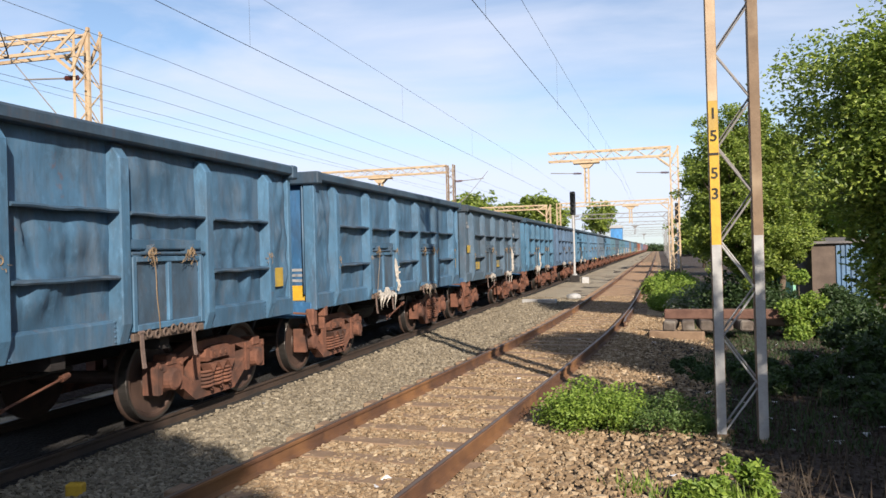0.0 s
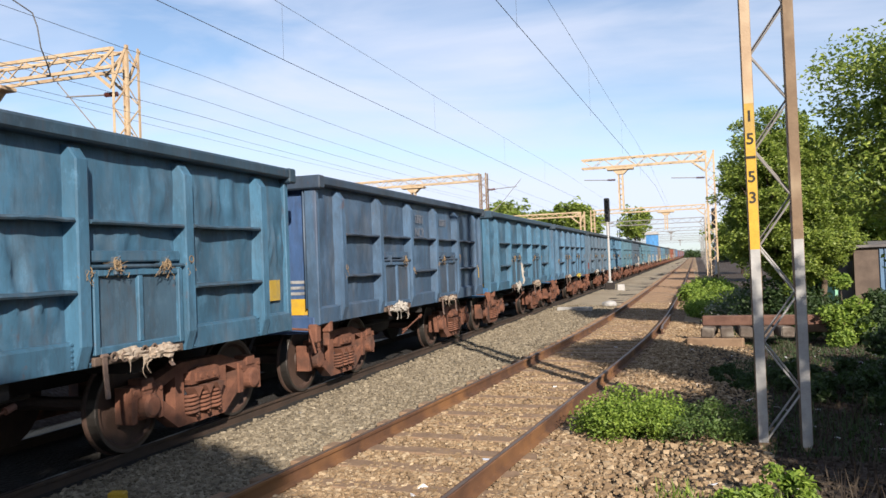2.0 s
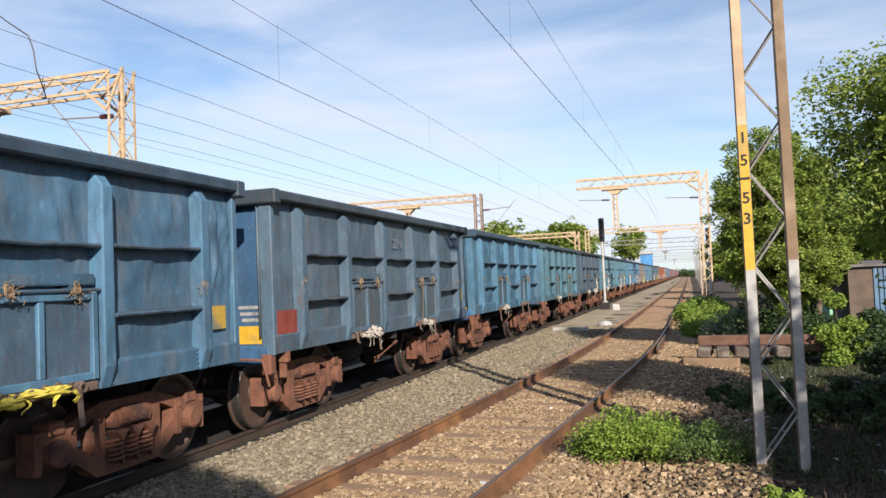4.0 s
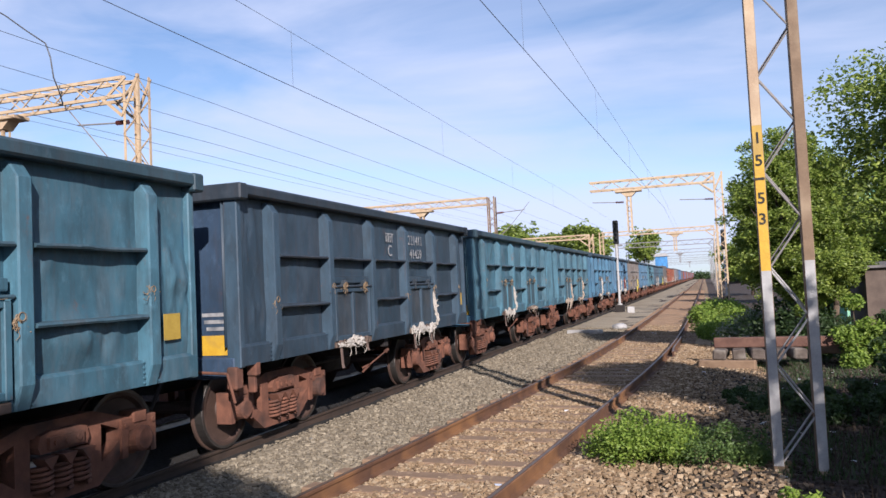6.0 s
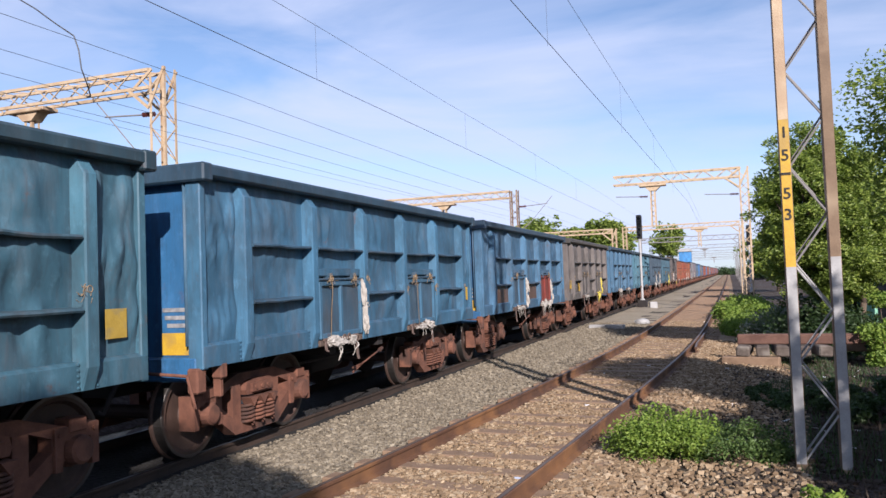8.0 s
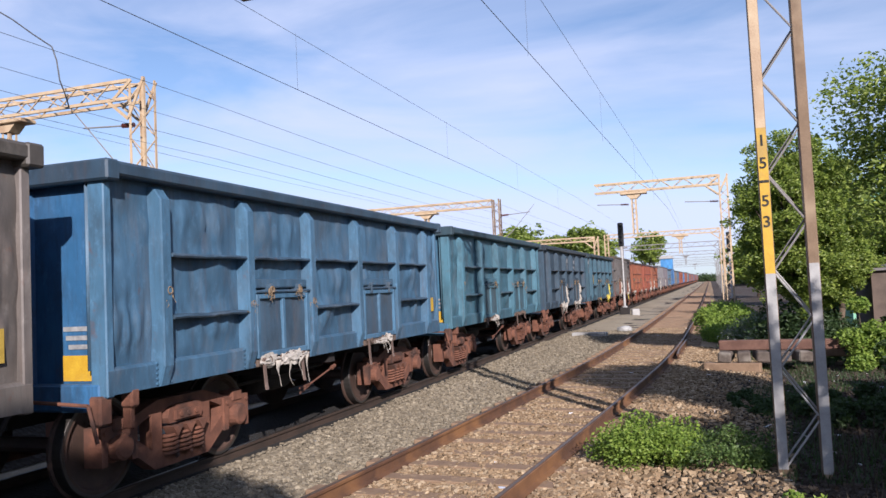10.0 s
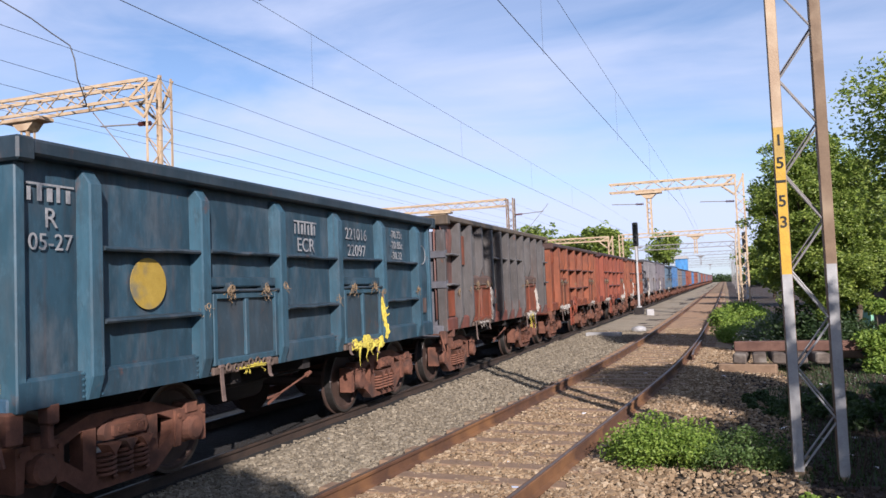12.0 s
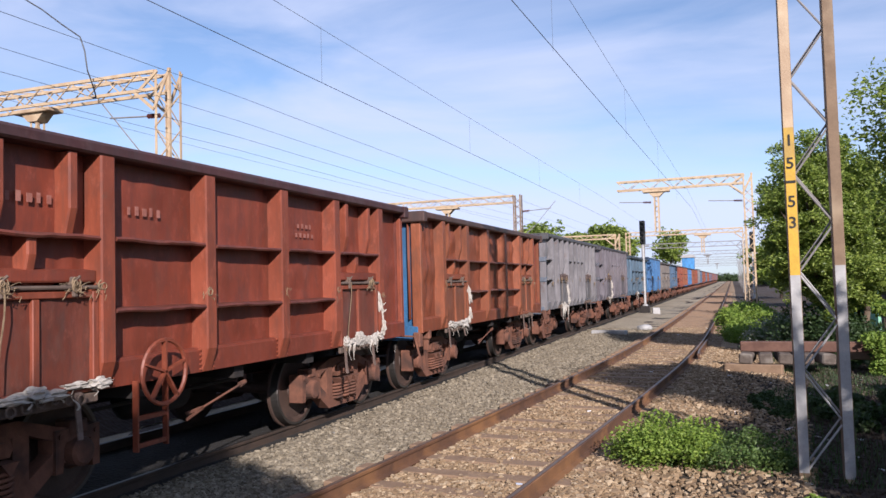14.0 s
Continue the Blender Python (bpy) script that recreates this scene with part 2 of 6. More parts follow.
# Oily ballast, blackened in colour for the shade under the train.
M_OILSHADE = ground_material("oily_ballast", (0.009, 0.008, 0.007), (0.015, 0.013, 0.011), (0.024, 0.021, 0.017), (0.007, 0.006, 0.005), 22)
# Dark soil, its colour lowered further to deepen the shade on it.
M_SOIL = ground_material("shade_dark_soil", (0.030, 0.017, 0.012), (0.046, 0.028, 0.020), (0.062, 0.044, 0.032), (0.018, 0.018, 0.008), 16)


# ---- mesh helpers ----
class Shape:
    """Collects vertices and faces of one mesh."""

    def __init__(self):
        self.v, self.f = [], []

    def add(self, verts, faces):
        o = len(self.v)
        self.v += [tuple(p) for p in verts]
        self.f += [tuple(i + o for i in q) for q in faces]
        return self

    def box(self, x0, x1, y0, y1, z0, z1, c=0.0):
        """A box; c: chamfer of its long vertical and horizontal edges."""
        if c <= 0:
            p = [(x, y, z) for x in (x0, x1) for y in (y0, y1) for z in (z0, z1)]
            return self.add(p, [(0, 1, 3, 2), (4, 6, 7, 5), (0, 4, 5, 1), (2, 3, 7, 6), (0, 2, 6, 4), (1, 5, 7, 3)])
        b = bmesh.new()
        r = bmesh.ops.create_cube(b, size=1.0)
        bmesh.ops.scale(b, vec=(x1 - x0, y1 - y0, z1 - z0), verts=b.verts)
        bmesh.ops.translate(b, vec=((x0 + x1) / 2, (y0 + y1) / 2, (z0 + z1) / 2), verts=b.verts)
        bmesh.ops.bevel(b, geom=list(b.edges), offset=c, segments=1, affect="EDGES")
        self.add([q.co[:] for q in b.verts], [[q.index for q in f.verts] for f in b.faces])
        b.free()
        return self

    def prism(self, outline, axis, a, b):
        """An outline of 2D points swept along an axis from a to b."""
        def place(p, q, s):
            return {"x": (s, p, q), "y": (p, s, q), "z": (p, q, s)}[axis]
        n = len(outline)
        verts = [place(p, q, a) for p, q in outline] + [place(p, q, b) for p, q in outline]
        faces = [(i, (i + 1) % n, n + (i + 1) % n, n + i) for i in range(n)]
        return self.add(verts, faces + [tuple(range(n))[::-1], tuple(range(n, 2 * n))])

    def tube(self, p, q, r0, r1=None, n=8):
        p, q = Vector(p), Vector(q)
        r1 = r0 if r1 is None else r1
        d = (q - p).normalized()
        u = d.orthogonal().normalized()
        w = d.cross(u)
        ring = [(math.cos(2 * math.pi * i / n), math.sin(2 * math.pi * i / n)) for i in range(n)]
        verts = [p + (u * c + w * s) * r0 for c, s in ring] + [q + (u * c + w * s) * r1 for c, s in ring]
        faces = [(i, (i + 1) % n, n + (i + 1) % n, n + i) for i in range(n)]
        return self.add(verts, faces + [tuple(range(n))[::-1], tuple(range(n, 2 * n))])

    def bar(self, p, q, w, t=None):
        """A square bar between two points."""
        p, q = Vector(p), Vector(q)
        t = w if t is None else t
        d = (q - p).normalized()
        u = d.cross(Vector((0, 0, 1)))
        u = (u if u.length > 0.05 else d.cross(Vector((0, 1, 0)))).normalized()
        k = d.cross(u)
        c = [u * w / 2 + k * t / 2, -u * w / 2 + k * t / 2, -u * w / 2 - k * t / 2, u * w / 2 - k * t / 2]
        return self.add([p + a for a in c] + [q + a for a in c], [(0, 1, 5, 4), (1, 2, 6, 5), (2, 3, 7, 6), (3, 0, 4, 7), (3, 2, 1, 0), (4, 5, 6, 7)])

    def lathe(self, profile, axis="x", n=24, centre=(0, 0, 0)):
        """A profile of (along, radius) turned round an axis."""
        verts, faces = [], []
        for a, r in profile:
            for i in range(n):
                c, s = r * math.cos(2 * math.pi * i / n), r * math.sin(2 * math.pi * i / n)
                p = {"x": (a, c, s), "y": (c, a, s), "z": (c, s, a)}[axis]
                verts.append(tuple(k + o for k, o in zip(p, centre)))
        for j in range(len(profile) - 1):
            for i in range(n):
                k = (i + 1) % n
                faces.append((j * n + i, j * n + k, (j + 1) * n + k, (j + 1) * n + i))
        return self.add(verts, faces)

    def ring(self, centre, axis, big, small, n=20, m=6):
        verts, faces = [], []
        for i in range(n):
            a = 2 * math.pi * i / n
            for j in range(m):
                b = 2 * math.pi * j / m
                r, h = big + small * math.cos(b), small * math.sin(b)
                p = {"x": (h, r * math.cos(a), r * math.sin(a)), "z": (r * math.cos(a), r * math.sin(a), h)}[axis]
                verts.append(tuple(k + o for k, o in zip(p, centre)))
        for i in range(n):
            for j in range(m):
                faces.append((i * m + j, ((i + 1) % n) * m + j, ((i + 1) % n) * m + (j + 1) % m, i * m + (j + 1) % m))
        return self.add(verts, faces)

    def mesh(self, name, smooth=False):
        me = bpy.data.meshes.new(name)
        me.from_pydata(self.v, [], self.f)
        b = bmesh.new()
        b.from_mesh(me)
        bmesh.ops.recalc_face_normals(b, faces=b.faces)
        b.to_mesh(me)
        b.free()
        if smooth:
            me.shade_smooth()
        return me


def put(name, me, mat, parent=None, m=None, label="", category="", group="", kind=""):
    """Links a mesh as one object, with its own material."""
    ob = new(name, me)
    if not me.materials:
        me.materials.append(mat)
    if me.materials[0] is not mat:
        ob.material_slots[0].link = "OBJECT"
        ob.material_slots[0].material = mat
    if parent:
        ob.parent = parent
    if m is not None:
        ob.matrix_basis = m
    return tagged(ob, label, category, group, kind)


def thing(name, label, category, m=None, group=""):
    ob = new(name)
    if m is not None:
        ob.matrix_basis = m
    return tagged(ob, label, category, group)


def wavy(x, y, z, k=1.0):
    return noise.noise(Vector((x * k, y * k, z * k)))


# ---- ground, ballast and tracks ----
TRAIN_X, RAIL_Z, HALF_GAUGE = -6.78, -0.05, 0.873
NEAR_LINE = [(-30, -5.60), (-6, -3.75), (0, -3.28), (5.4, -2.87), (8.1, -2.65), (12, -2.37), (17, -2.04), (20, -1.90), (24, -1.78), (30, -1.69), (45, -1.58), (70, -1.50), (120, -1.45), (420, -1.4)]


def near_x(y):
    """Centre of the curved siding at a distance y, as a smooth curve."""
    def lin(s):
        for (a, p), (b, q) in zip(NEAR_LINE, NEAR_LINE[1:]):
            if s <= b:
                return p + (q - p) * (s - a) / (b - a)
        return NEAR_LINE[-1][1]
    return (lin(y - 1.5) + 2 * lin(y) + lin(y + 1.5)) / 4


def ground_z(x, y):
    """Height of the ground: a ballast shelf by the tracks, soil and a low bank beside them."""
    nx = near_x(max(-30, min(420, y)))
    d = x - nx
    if d < 1.9:
        return -0.215
    k = min(1, (d - 1.9) / 1.2)
    bank = max(0, min(1, (d - 6.5) / 4.0)) * 0.35
    return -0.215 - 0.05 * k + bank + 0.05 * k * wavy(x, y, 0, 0.6)


def strip(name, xa, xb, ys, zf, mat, label, nx=6):
    s = Shape()
    for y in ys:
        a, b = xa(y), xb(y)
        for i in range(nx + 1):
            x = a + (b - a) * i / nx
            s.v.append((x, y, zf(x, y)))
    w = nx + 1
    s.f = [(j * w + i, j * w + i + 1, (j + 1) * w + i + 1, (j + 1) * w + i) for j in range(len(ys) - 1) for i in range(nx)]
    ob = put(name, s.mesh(name, True), mat, label=label, category="ground", kind="structure")
    return ob


far = 2500.0
ys_all = [-400, -120, -40] + [-20 + 0.5 * i for i in range(150)] + [60 + 4 * i for i in range(20)] + [150, 200, 300, 500, 900, far]
gx = [-far, -700, -200, -80, -40, -25, -18, -14, -10] + [-9 + 0.5 * i for i in range(38)] + [12, 16, 22, 30, 50, 100, 300, 900, far]
sg = Shape()
for y in ys_all:
    for x in gx:
        sg.v.append((x, y, ground_z(x, y) - (0.03 if x < near_x(max(-30, min(420, y))) + 1.8 else 0.0)))
w_ = len(gx)
sg.f = [(j * w_ + i, j * w_ + i + 1, (j + 1) * w_ + i + 1, (j + 1) * w_ + i) for j in range(len(ys_all) - 1) for i in range(w_ - 1)]
put("ground", sg.mesh("ground", True), M_SOIL, label="dark bare soil, deepened for shade, with dry litter beside the tracks", category="ground", kind="structure")

track_ys = [-24 + 0.4 * i for i in range(210)] + [60 + 3 * i for i in range(30)] + [150 + 15 * i for i in range(24)]


def shelf(x, y):
    return -0.175 + 0.022 * wavy(x, y, 3, 1.3) + 0.02 * wavy(x, y, 7, 4)


def shelf_train(x, y):
    e = abs(x - TRAIN_X)
    return -0.19 - 0.05 * max(0, min(1, (e - 1.35) / 0.25)) + 0.05 * max(0, 1 - abs(x + 4.75) / 0.6) + 0.02 * wavy(x, y, 3, 1.2)


strip("ballast_bed", lambda y: TRAIN_X - 2.2, lambda y: near_x(y) - 1.05, track_ys, shelf_train, M_BALLAST, "grey crushed stone ballast under the freight train", 22)
# This strip carries the train's underside shade in its dark colour.
strip("oily_ballast", lambda y: TRAIN_X - 1.55, lambda y: TRAIN_X + 1.12, track_ys, lambda x, y: shelf_train(x, y) + 0.012, M_OILSHADE, "oil-stained ballast between the train's rails, blackened for the train's shade", 8)


# Bank added beyond the train, keeping low sky light from under the wagons.
def bank_z(x, y):
    return -0.22 + 0.95 * max(0, min(1, (-8.75 - x) / 1.1)) + 0.04 * wavy(x, y, 5, 1.4)


strip("ballast_bank", lambda y: -13.5, lambda y: -8.7, track_ys, bank_z, M_SOIL, "added dark bank that blocks low light under the train", 10)
strip("ballast_siding", lambda y: near_x(y) - 1.06, lambda y: near_x(y) + 2.1, track_ys, lambda x, y: shelf(x, y) - 0.13 * max(0, (x - near_x(y) - 1.35) / 0.75) ** 1.5 + 0.004, M_BED, "brown soiled ballast of the rusty siding", 12)


def rail_mesh(xf, ys, z, name):
    """Flat-bottom rail swept along the line."""
    half = [(0.068, -0.156), (0.068, -0.146), (0.012, -0.128), (0.010, -0.045), (0.034, -0.034), (0.036, -0.006), (0.030, 0.0)]
    prof = half + [(-a, b) for a, b in half[::-1]]
    s, n = Shape(), len(prof)
    for y in ys:
        for a, b in prof:
            s.v.append((xf(y) + a, y, z + b))
    for j in range(len(ys) - 1):
        for i in range(n):
            k = (i + 1) % n
            s.f.append((j * n + i, j * n + k, (j + 1) * n + k, (j + 1) * n + i))
    s.f += [tuple(range(n)), tuple(range((len(ys) - 1) * n, len(ys) * n))]
    return s.mesh(name)


def rail(xf, ys, z, mat, top, label):
    ob = put("rail", rail_mesh(xf, ys, z, "rail"), mat, label=label, category="rail", group="rails")
    s = Shape()
    for y in ys:
        for a in (-0.018, 0.018):
            s.v.append((xf(y) + a, y, z + 0.002))
    s.f = [(2 * j, 2 * j + 1, 2 * j + 3, 2 * j + 2) for j in range(len(ys) - 1)]
    put("running_surface", s.mesh("running_surface"), top, ob, label="worn top of the rail head")
    return ob


M_RUNDULL = rough_stuff("dull_rail_top", (0.152, 0.110, 0.084), (0.228, 0.175, 0.129), 4, 0.5, 0.5, 0.05)
for side in (-1, 1):
    rail(lambda y, s=side: near_x(y) + s * HALF_GAUGE, track_ys, 0.0, M_RAIL, M_RUNDULL, "rust-brown rail of the little-used siding")
straight = [-30, 0, 30, 60, 120, 240, 700]
for side in (-1, 1):
    rail(lambda y, s=side: TRAIN_X + s * HALF_GAUGE, straight, RAIL_Z, M_RAILDARK, M_TREAD, "brown rail with a bright worn top under the train")
# short check rail where the siding bends
cs = [20.2 + 0.4 * i for i in range(13)]
rail(lambda y: near_x(y) + HALF_GAUGE + 0.10 + 0.05 * max(0, (21.5 - y)), cs, -0.008, M_RAIL, M_RUNDULL, "short rusty rail piece lying against the siding rail")

sleeper_me = Shape().box(-1.37, 1.37, -0.125, 0.125, -0.18, 0.0, 0.012).mesh("sleeper")
y = -4.0
while y < 110:
    g = near_x(y + 0.4) - near_x(y - 0.4)
    put("sleeper", sleeper_me, M_SLEEPER, m=pose(near_x(y), y, -0.152 + random.uniform(-0.006, 0.006), 0, 0, math.degrees(-math.atan2(g, 0.8)) + random.uniform(-1, 1)),
        label="worn brown sleeper half sunk in ballast", category="sleeper", group="siding sleepers")
    y += 0.66
y = -2.0
while y < 70:
    put("sleeper", sleeper_me, M_CONC, m=pose(TRAIN_X, y, -0.205), label="grey concrete sleeper under the train's rails", category="sleeper", group="main line sleepers")
    y += 0.66


# ---- freight wagons ----
LEN, BODY = 10.045, 9.236
SPEED, FIRST_Y = 15.64, 1.350
Z_RIM, Z_SILL = 3.25, 1.07
PANEL_X, POST_X = 1.50, 1.615
INSET = {"A": 0.040, "B": 0.080, "C": 0.060}  # how deep the sheets lie behind the sill
SHEET_X = {}
LETTERED = (2, 4, 7, 10, 18, 19, 22)  # wagons with lettering on flatter sheets
MESHES = {}


def cached(key, make):
    if key not in MESHES:
        MESHES[key] = make()
    return MESHES[key]


def panel_mesh(y0, y1, z0, z1, seed, depth=0.066, inset=0.0):
    """A dented steel sheet: bulges between its ribs, upright folds, a few knocks."""
    def make():
        s = Shape()
        n, m = 26, 32
        wide = y1 - y0
        for i in range(n + 1):
            for j in range(m + 1):
                u, v = i / n, j / m
                yy, zz = y0 + wide * u, z0 + (z1 - z0) * v
                edge = min(1.0, 5 * u, 5 * (1 - u)) * min(1.0, 7 * v, 7 * (1 - v))
                k = abs(math.sin(3 * math.pi * v)) ** 0.6
                soft = noise.noise(Vector((yy * 1.6 + seed * 9, seed, zz * 1.3)))
                where = max(0.0, min(1.0, 0.45 + 1.5 * noise.noise(Vector((yy * 1.1 + seed, 8.0, zz * 1.3 + 3 * seed)))))
                fold = 1 - 2.2 * abs(noise.noise(Vector((yy * 4.2 + 0.5 * zz, seed * 5.0, zz * 0.9))))
                fine = 1 - 2.4 * abs(noise.noise(Vector((yy * 9.0 - 0.8 * zz, seed * 3.0, zz * 2.3))))
                d = depth * edge * (0.05 + 0.7 * soft + where * (0.9 * fold + 0.40 * fine)) * (0.4 + 0.6 * k)
                s.v.append((PANEL_X - inset + d, yy, zz))
        w = m + 1
        s.f = [(i * w + j, i * w + j + 1, (i + 1) * w + j + 1, (i + 1) * w + j) for i in range(n) for j in range(m)]
        s.box(PANEL_X - inset - 0.15, PANEL_X - inset - 0.14, y0, y1, z0, z1)
        return s.mesh("panel", True)
    return cached(("panel", y0, y1, z0, z1, seed % 4, depth, inset), make)


def post_mesh(width, x1, z0, z1, flare=0.62, taper=True):
    """A pressed upright: broad at the wall, chamfered at its head and foot."""
    def make():
        s = Shape()
        a, b = width * flare, width * 0.46
        x0 = PANEL_X - 0.15
        rows = [(z0, 0.55), (z0 + 0.20, 1.0), (z1 - 0.13, 1.0), (z1, 0.35)] if taper else [(z0, 0.45), (z0 + 0.24, 1.0), (z1 - 0.1, 1.0), (z1, 1.0)]
        for z, k in rows:
            d = PANEL_X - 0.03 + (x1 - PANEL_X + 0.03) * k
            s.v += [(x0, -a, z), (d - 0.012, -b - 0.01, z), (d, -b + 0.008, z), (d, b - 0.008, z), (d - 0.012, b + 0.01, z), (x0, a, z)]
        for j in range(3):
            for i in range(6):
                k = (i + 1) % 6
                s.f.append((6 * j + i, 6 * j + k, 6 * j + 6 + k, 6 * j + 6 + i))
        s.f += [(0, 1, 2, 3, 4, 5), (18, 19, 20, 21, 22, 23)]
        for i in range(5 if z0 < 1.2 else 0):
            for yy in (-a - 0.012, a + 0.012):
                s.tube((PANEL_X + 0.02, yy, z0 + 0.03 + 0.05 * i), (PANEL_X + 0.05, yy, z0 + 0.03 + 0.05 * i), 0.012, n=6)
        return s.mesh("upright")
    return cached(("post", width, x1, z0, z1, flare, taper), make)


def rib_mesh(length, bend=0):
    """A pressed angle across a bay, its lip knocked wavy."""
    def make():
        s, n = Shape(), 12
        x = PANEL_X - 0.13
        for i in range(n + 1):
            y = length * (i / n - 0.5)
            e = math.sin(math.pi * i / n) ** 0.5
            dz = e * (0.028 * noise.noise(Vector((y * 1.8, bend * 7.3, 1))) + 0.010 * noise.noise(Vector((y * 6.0, bend * 3.1, 5))))
            dx = e * 0.018 * noise.noise(Vector((y * 2.5, bend * 5.9, 9)))
            s.v += [(x, y, -0.012 + dz * 0.3), (x + 0.238 + dx, y, -0.022 + dz), (x + 0.250 + dx, y, -0.004 + dz), (x + 0.238 + dx, y, 0.016 + dz), (x, y, 0.034 + dz * 0.3)]
        for i in range(n):
            for j in range(5):
                s.f.append((5 * i + j, 5 * i + (j + 1) % 5, 5 * i + 5 + (j + 1) % 5, 5 * i + 5 + j))
        s.f += [(0, 1, 2, 3, 4), tuple(range(5 * n, 5 * n + 5))]
        return s.mesh("rib")
    return cached(("rib", round(length, 3), bend), make)


def door_meshes(wd, ht, split):
    def frame_():
        s = Shape()
        x0, x1 = PANEL_X - 0.05, PANEL_X + 0.090
        s.box(x0, x1, -wd / 2, -wd / 2 + 0.07, 0, ht, 0.008).box(x0, x1, wd / 2 - 0.07, wd / 2, 0, ht, 0.008)
        s.box(x0, x1 - 0.004, -wd / 2 + 0.07, wd / 2 - 0.07, 0, 0.07, 0.008).box(x0, x1 - 0.004, -wd / 2 + 0.07, wd / 2 - 0.07, ht - 0.06, ht, 0.008)
        for c in split:
            s.box(x0, x1 - 0.01, c - 0.035, c + 0.035, 0.07, ht - 0.06, 0.008)
        return s.mesh("door_frame")

    def sheet_():
        s = Shape()
        n, m = 10, 8
        for i in range(n + 1):
            for j in range(m + 1):
                yy, zz = -wd / 2 + 0.03 + (wd - 0.06) * i / n, 0.03 + (ht - 0.06) * j / m
                s.v.append((PANEL_X + 0.045 + 0.018 * wavy(yy, zz, wd, 4), yy, zz))
        w = m + 1
        s.f = [(i * w + j, i * w + j + 1, (i + 1) * w + j + 1, (i + 1) * w + j) for i in range(n) for j in range(m)]
        return s.mesh("door_sheet", True)

    def hinge_():
        s = Shape()
        s.tube((PANEL_X + 0.09, -wd / 2 - 0.02, ht + 0.03), (PANEL_X + 0.09, wd / 2 + 0.02, ht + 0.03), 0.018, n=8)
        for c in (-wd * 0.28, wd * 0.28):
            s.box(PANEL_X - 0.10, PANEL_X + 0.115, c - 0.022, c + 0.022, ht - 0.05, ht + 0.12, 0.008)
            s.box(PANEL_X - 0.10, PANEL_X + 0.085, c - 0.085, c + 0.085, ht + 0.025, ht + 0.055, 0.008)
            s.tube((PANEL_X + 0.10, c - 0.03, ht + 0.07), (PANEL_X + 0.12, c + 0.035, ht + 0.125), 0.012, n=6)
        return s.mesh("hinge_bar")

    def latch_():
        s = Shape()
        for i in range(7):
            c = -wd * 0.34 + i * wd * 0.11
            s.ring((PANEL_X + 0.115, c, -0.03 - 0.02 * math.sin(i * 1.3)), "x", 0.04, 0.012, 10, 5)
        return s.mesh("latch")
    key = (wd, ht, tuple(split))
    return [cached((n, *key), f) for n, f in (("df", frame_), ("ds", sheet_), ("dh", hinge_), ("dl", latch_))]


def rag_mesh(seed, wd=0.7, ht=0.22, hang=4):
    """Crumpled wads of sack cloth in a row, with a few torn strips hanging from them."""
    def make():
        s = Shape()
        r = random.Random(seed)
        b = bmesh.new()
        bmesh.ops.create_icosphere(b, subdivisions=3, radius=1.0)
        ball = [v.co.copy() for v in b.verts]
        tris = [[v.index for v in f.verts] for f in b.faces]
        b.free()
        y = -wd / 2 + 0.05
        while y < wd / 2:
            ly, lz, lx = r.uniform(0.10, 0.22), min(0.10, ht * 0.40) * r.uniform(0.45, 1.0), r.uniform(0.04, 0.07)
            c = Vector((PANEL_X + 0.10 + r.uniform(-0.01, 0.02), y, -0.02 + r.uniform(-0.03, 0.02)))
            o = Vector((r.uniform(0, 50), seed, 0))
            vs = []
            for p in ball:
                q = Vector((p.x * 1.2 + 0.7 * p.z, p.y * 1.1, p.z * 2.4)) + o
                k = 0.60 + 1.1 * abs(noise.noise(q)) + 0.22 * abs(noise.noise(q * 3.0))
                vs.append(c + Vector((p.x * lx, p.y * ly, p.z * lz)) * k)
            s.add(vs, tris)
            y += ly * r.uniform(0.9, 1.9)
        for _ in range(hang):
            p = Vector((PANEL_X + 0.12, r.uniform(-wd / 2, wd / 2), -0.03))
            half, ln, lean = r.uniform(0.008, 0.030), ht * r.uniform(0.5, 1.25), r.uniform(-0.35, 0.35)
            pts, n = [], 6
            for i in range(n + 1):
                u = i / n
                c = p + Vector((0.02 * math.sin(5 * u + seed) + 0.01, lean * ln * u + 0.02 * math.sin(7 * u + p.y * 9), -ln * u))
                hw = half * (1 - 0.75 * u) * (0.7 + 0.5 * r.random())
                tw = 0.9 * math.sin(3 * u + seed)
                e = Vector((math.sin(tw) * hw, math.cos(tw) * hw, 0))
                t = Vector((0.003, 0, 0))
                pts += [c - e - t, c + e - t, c + e + t, c - e + t]
            o = len(s.v)
            s.v += [tuple(q) for q in pts]
            for i in range(n):
                for j in range(4):
                    s.f.append((o + 4 * i + j, o + 4 * i + (j + 1) % 4, o + 4 * i + 4 + (j + 1) % 4, o + 4 * i + 4 + j))
        return s.mesh("rag")
    return cached(("rag", seed, wd, ht, hang), make)


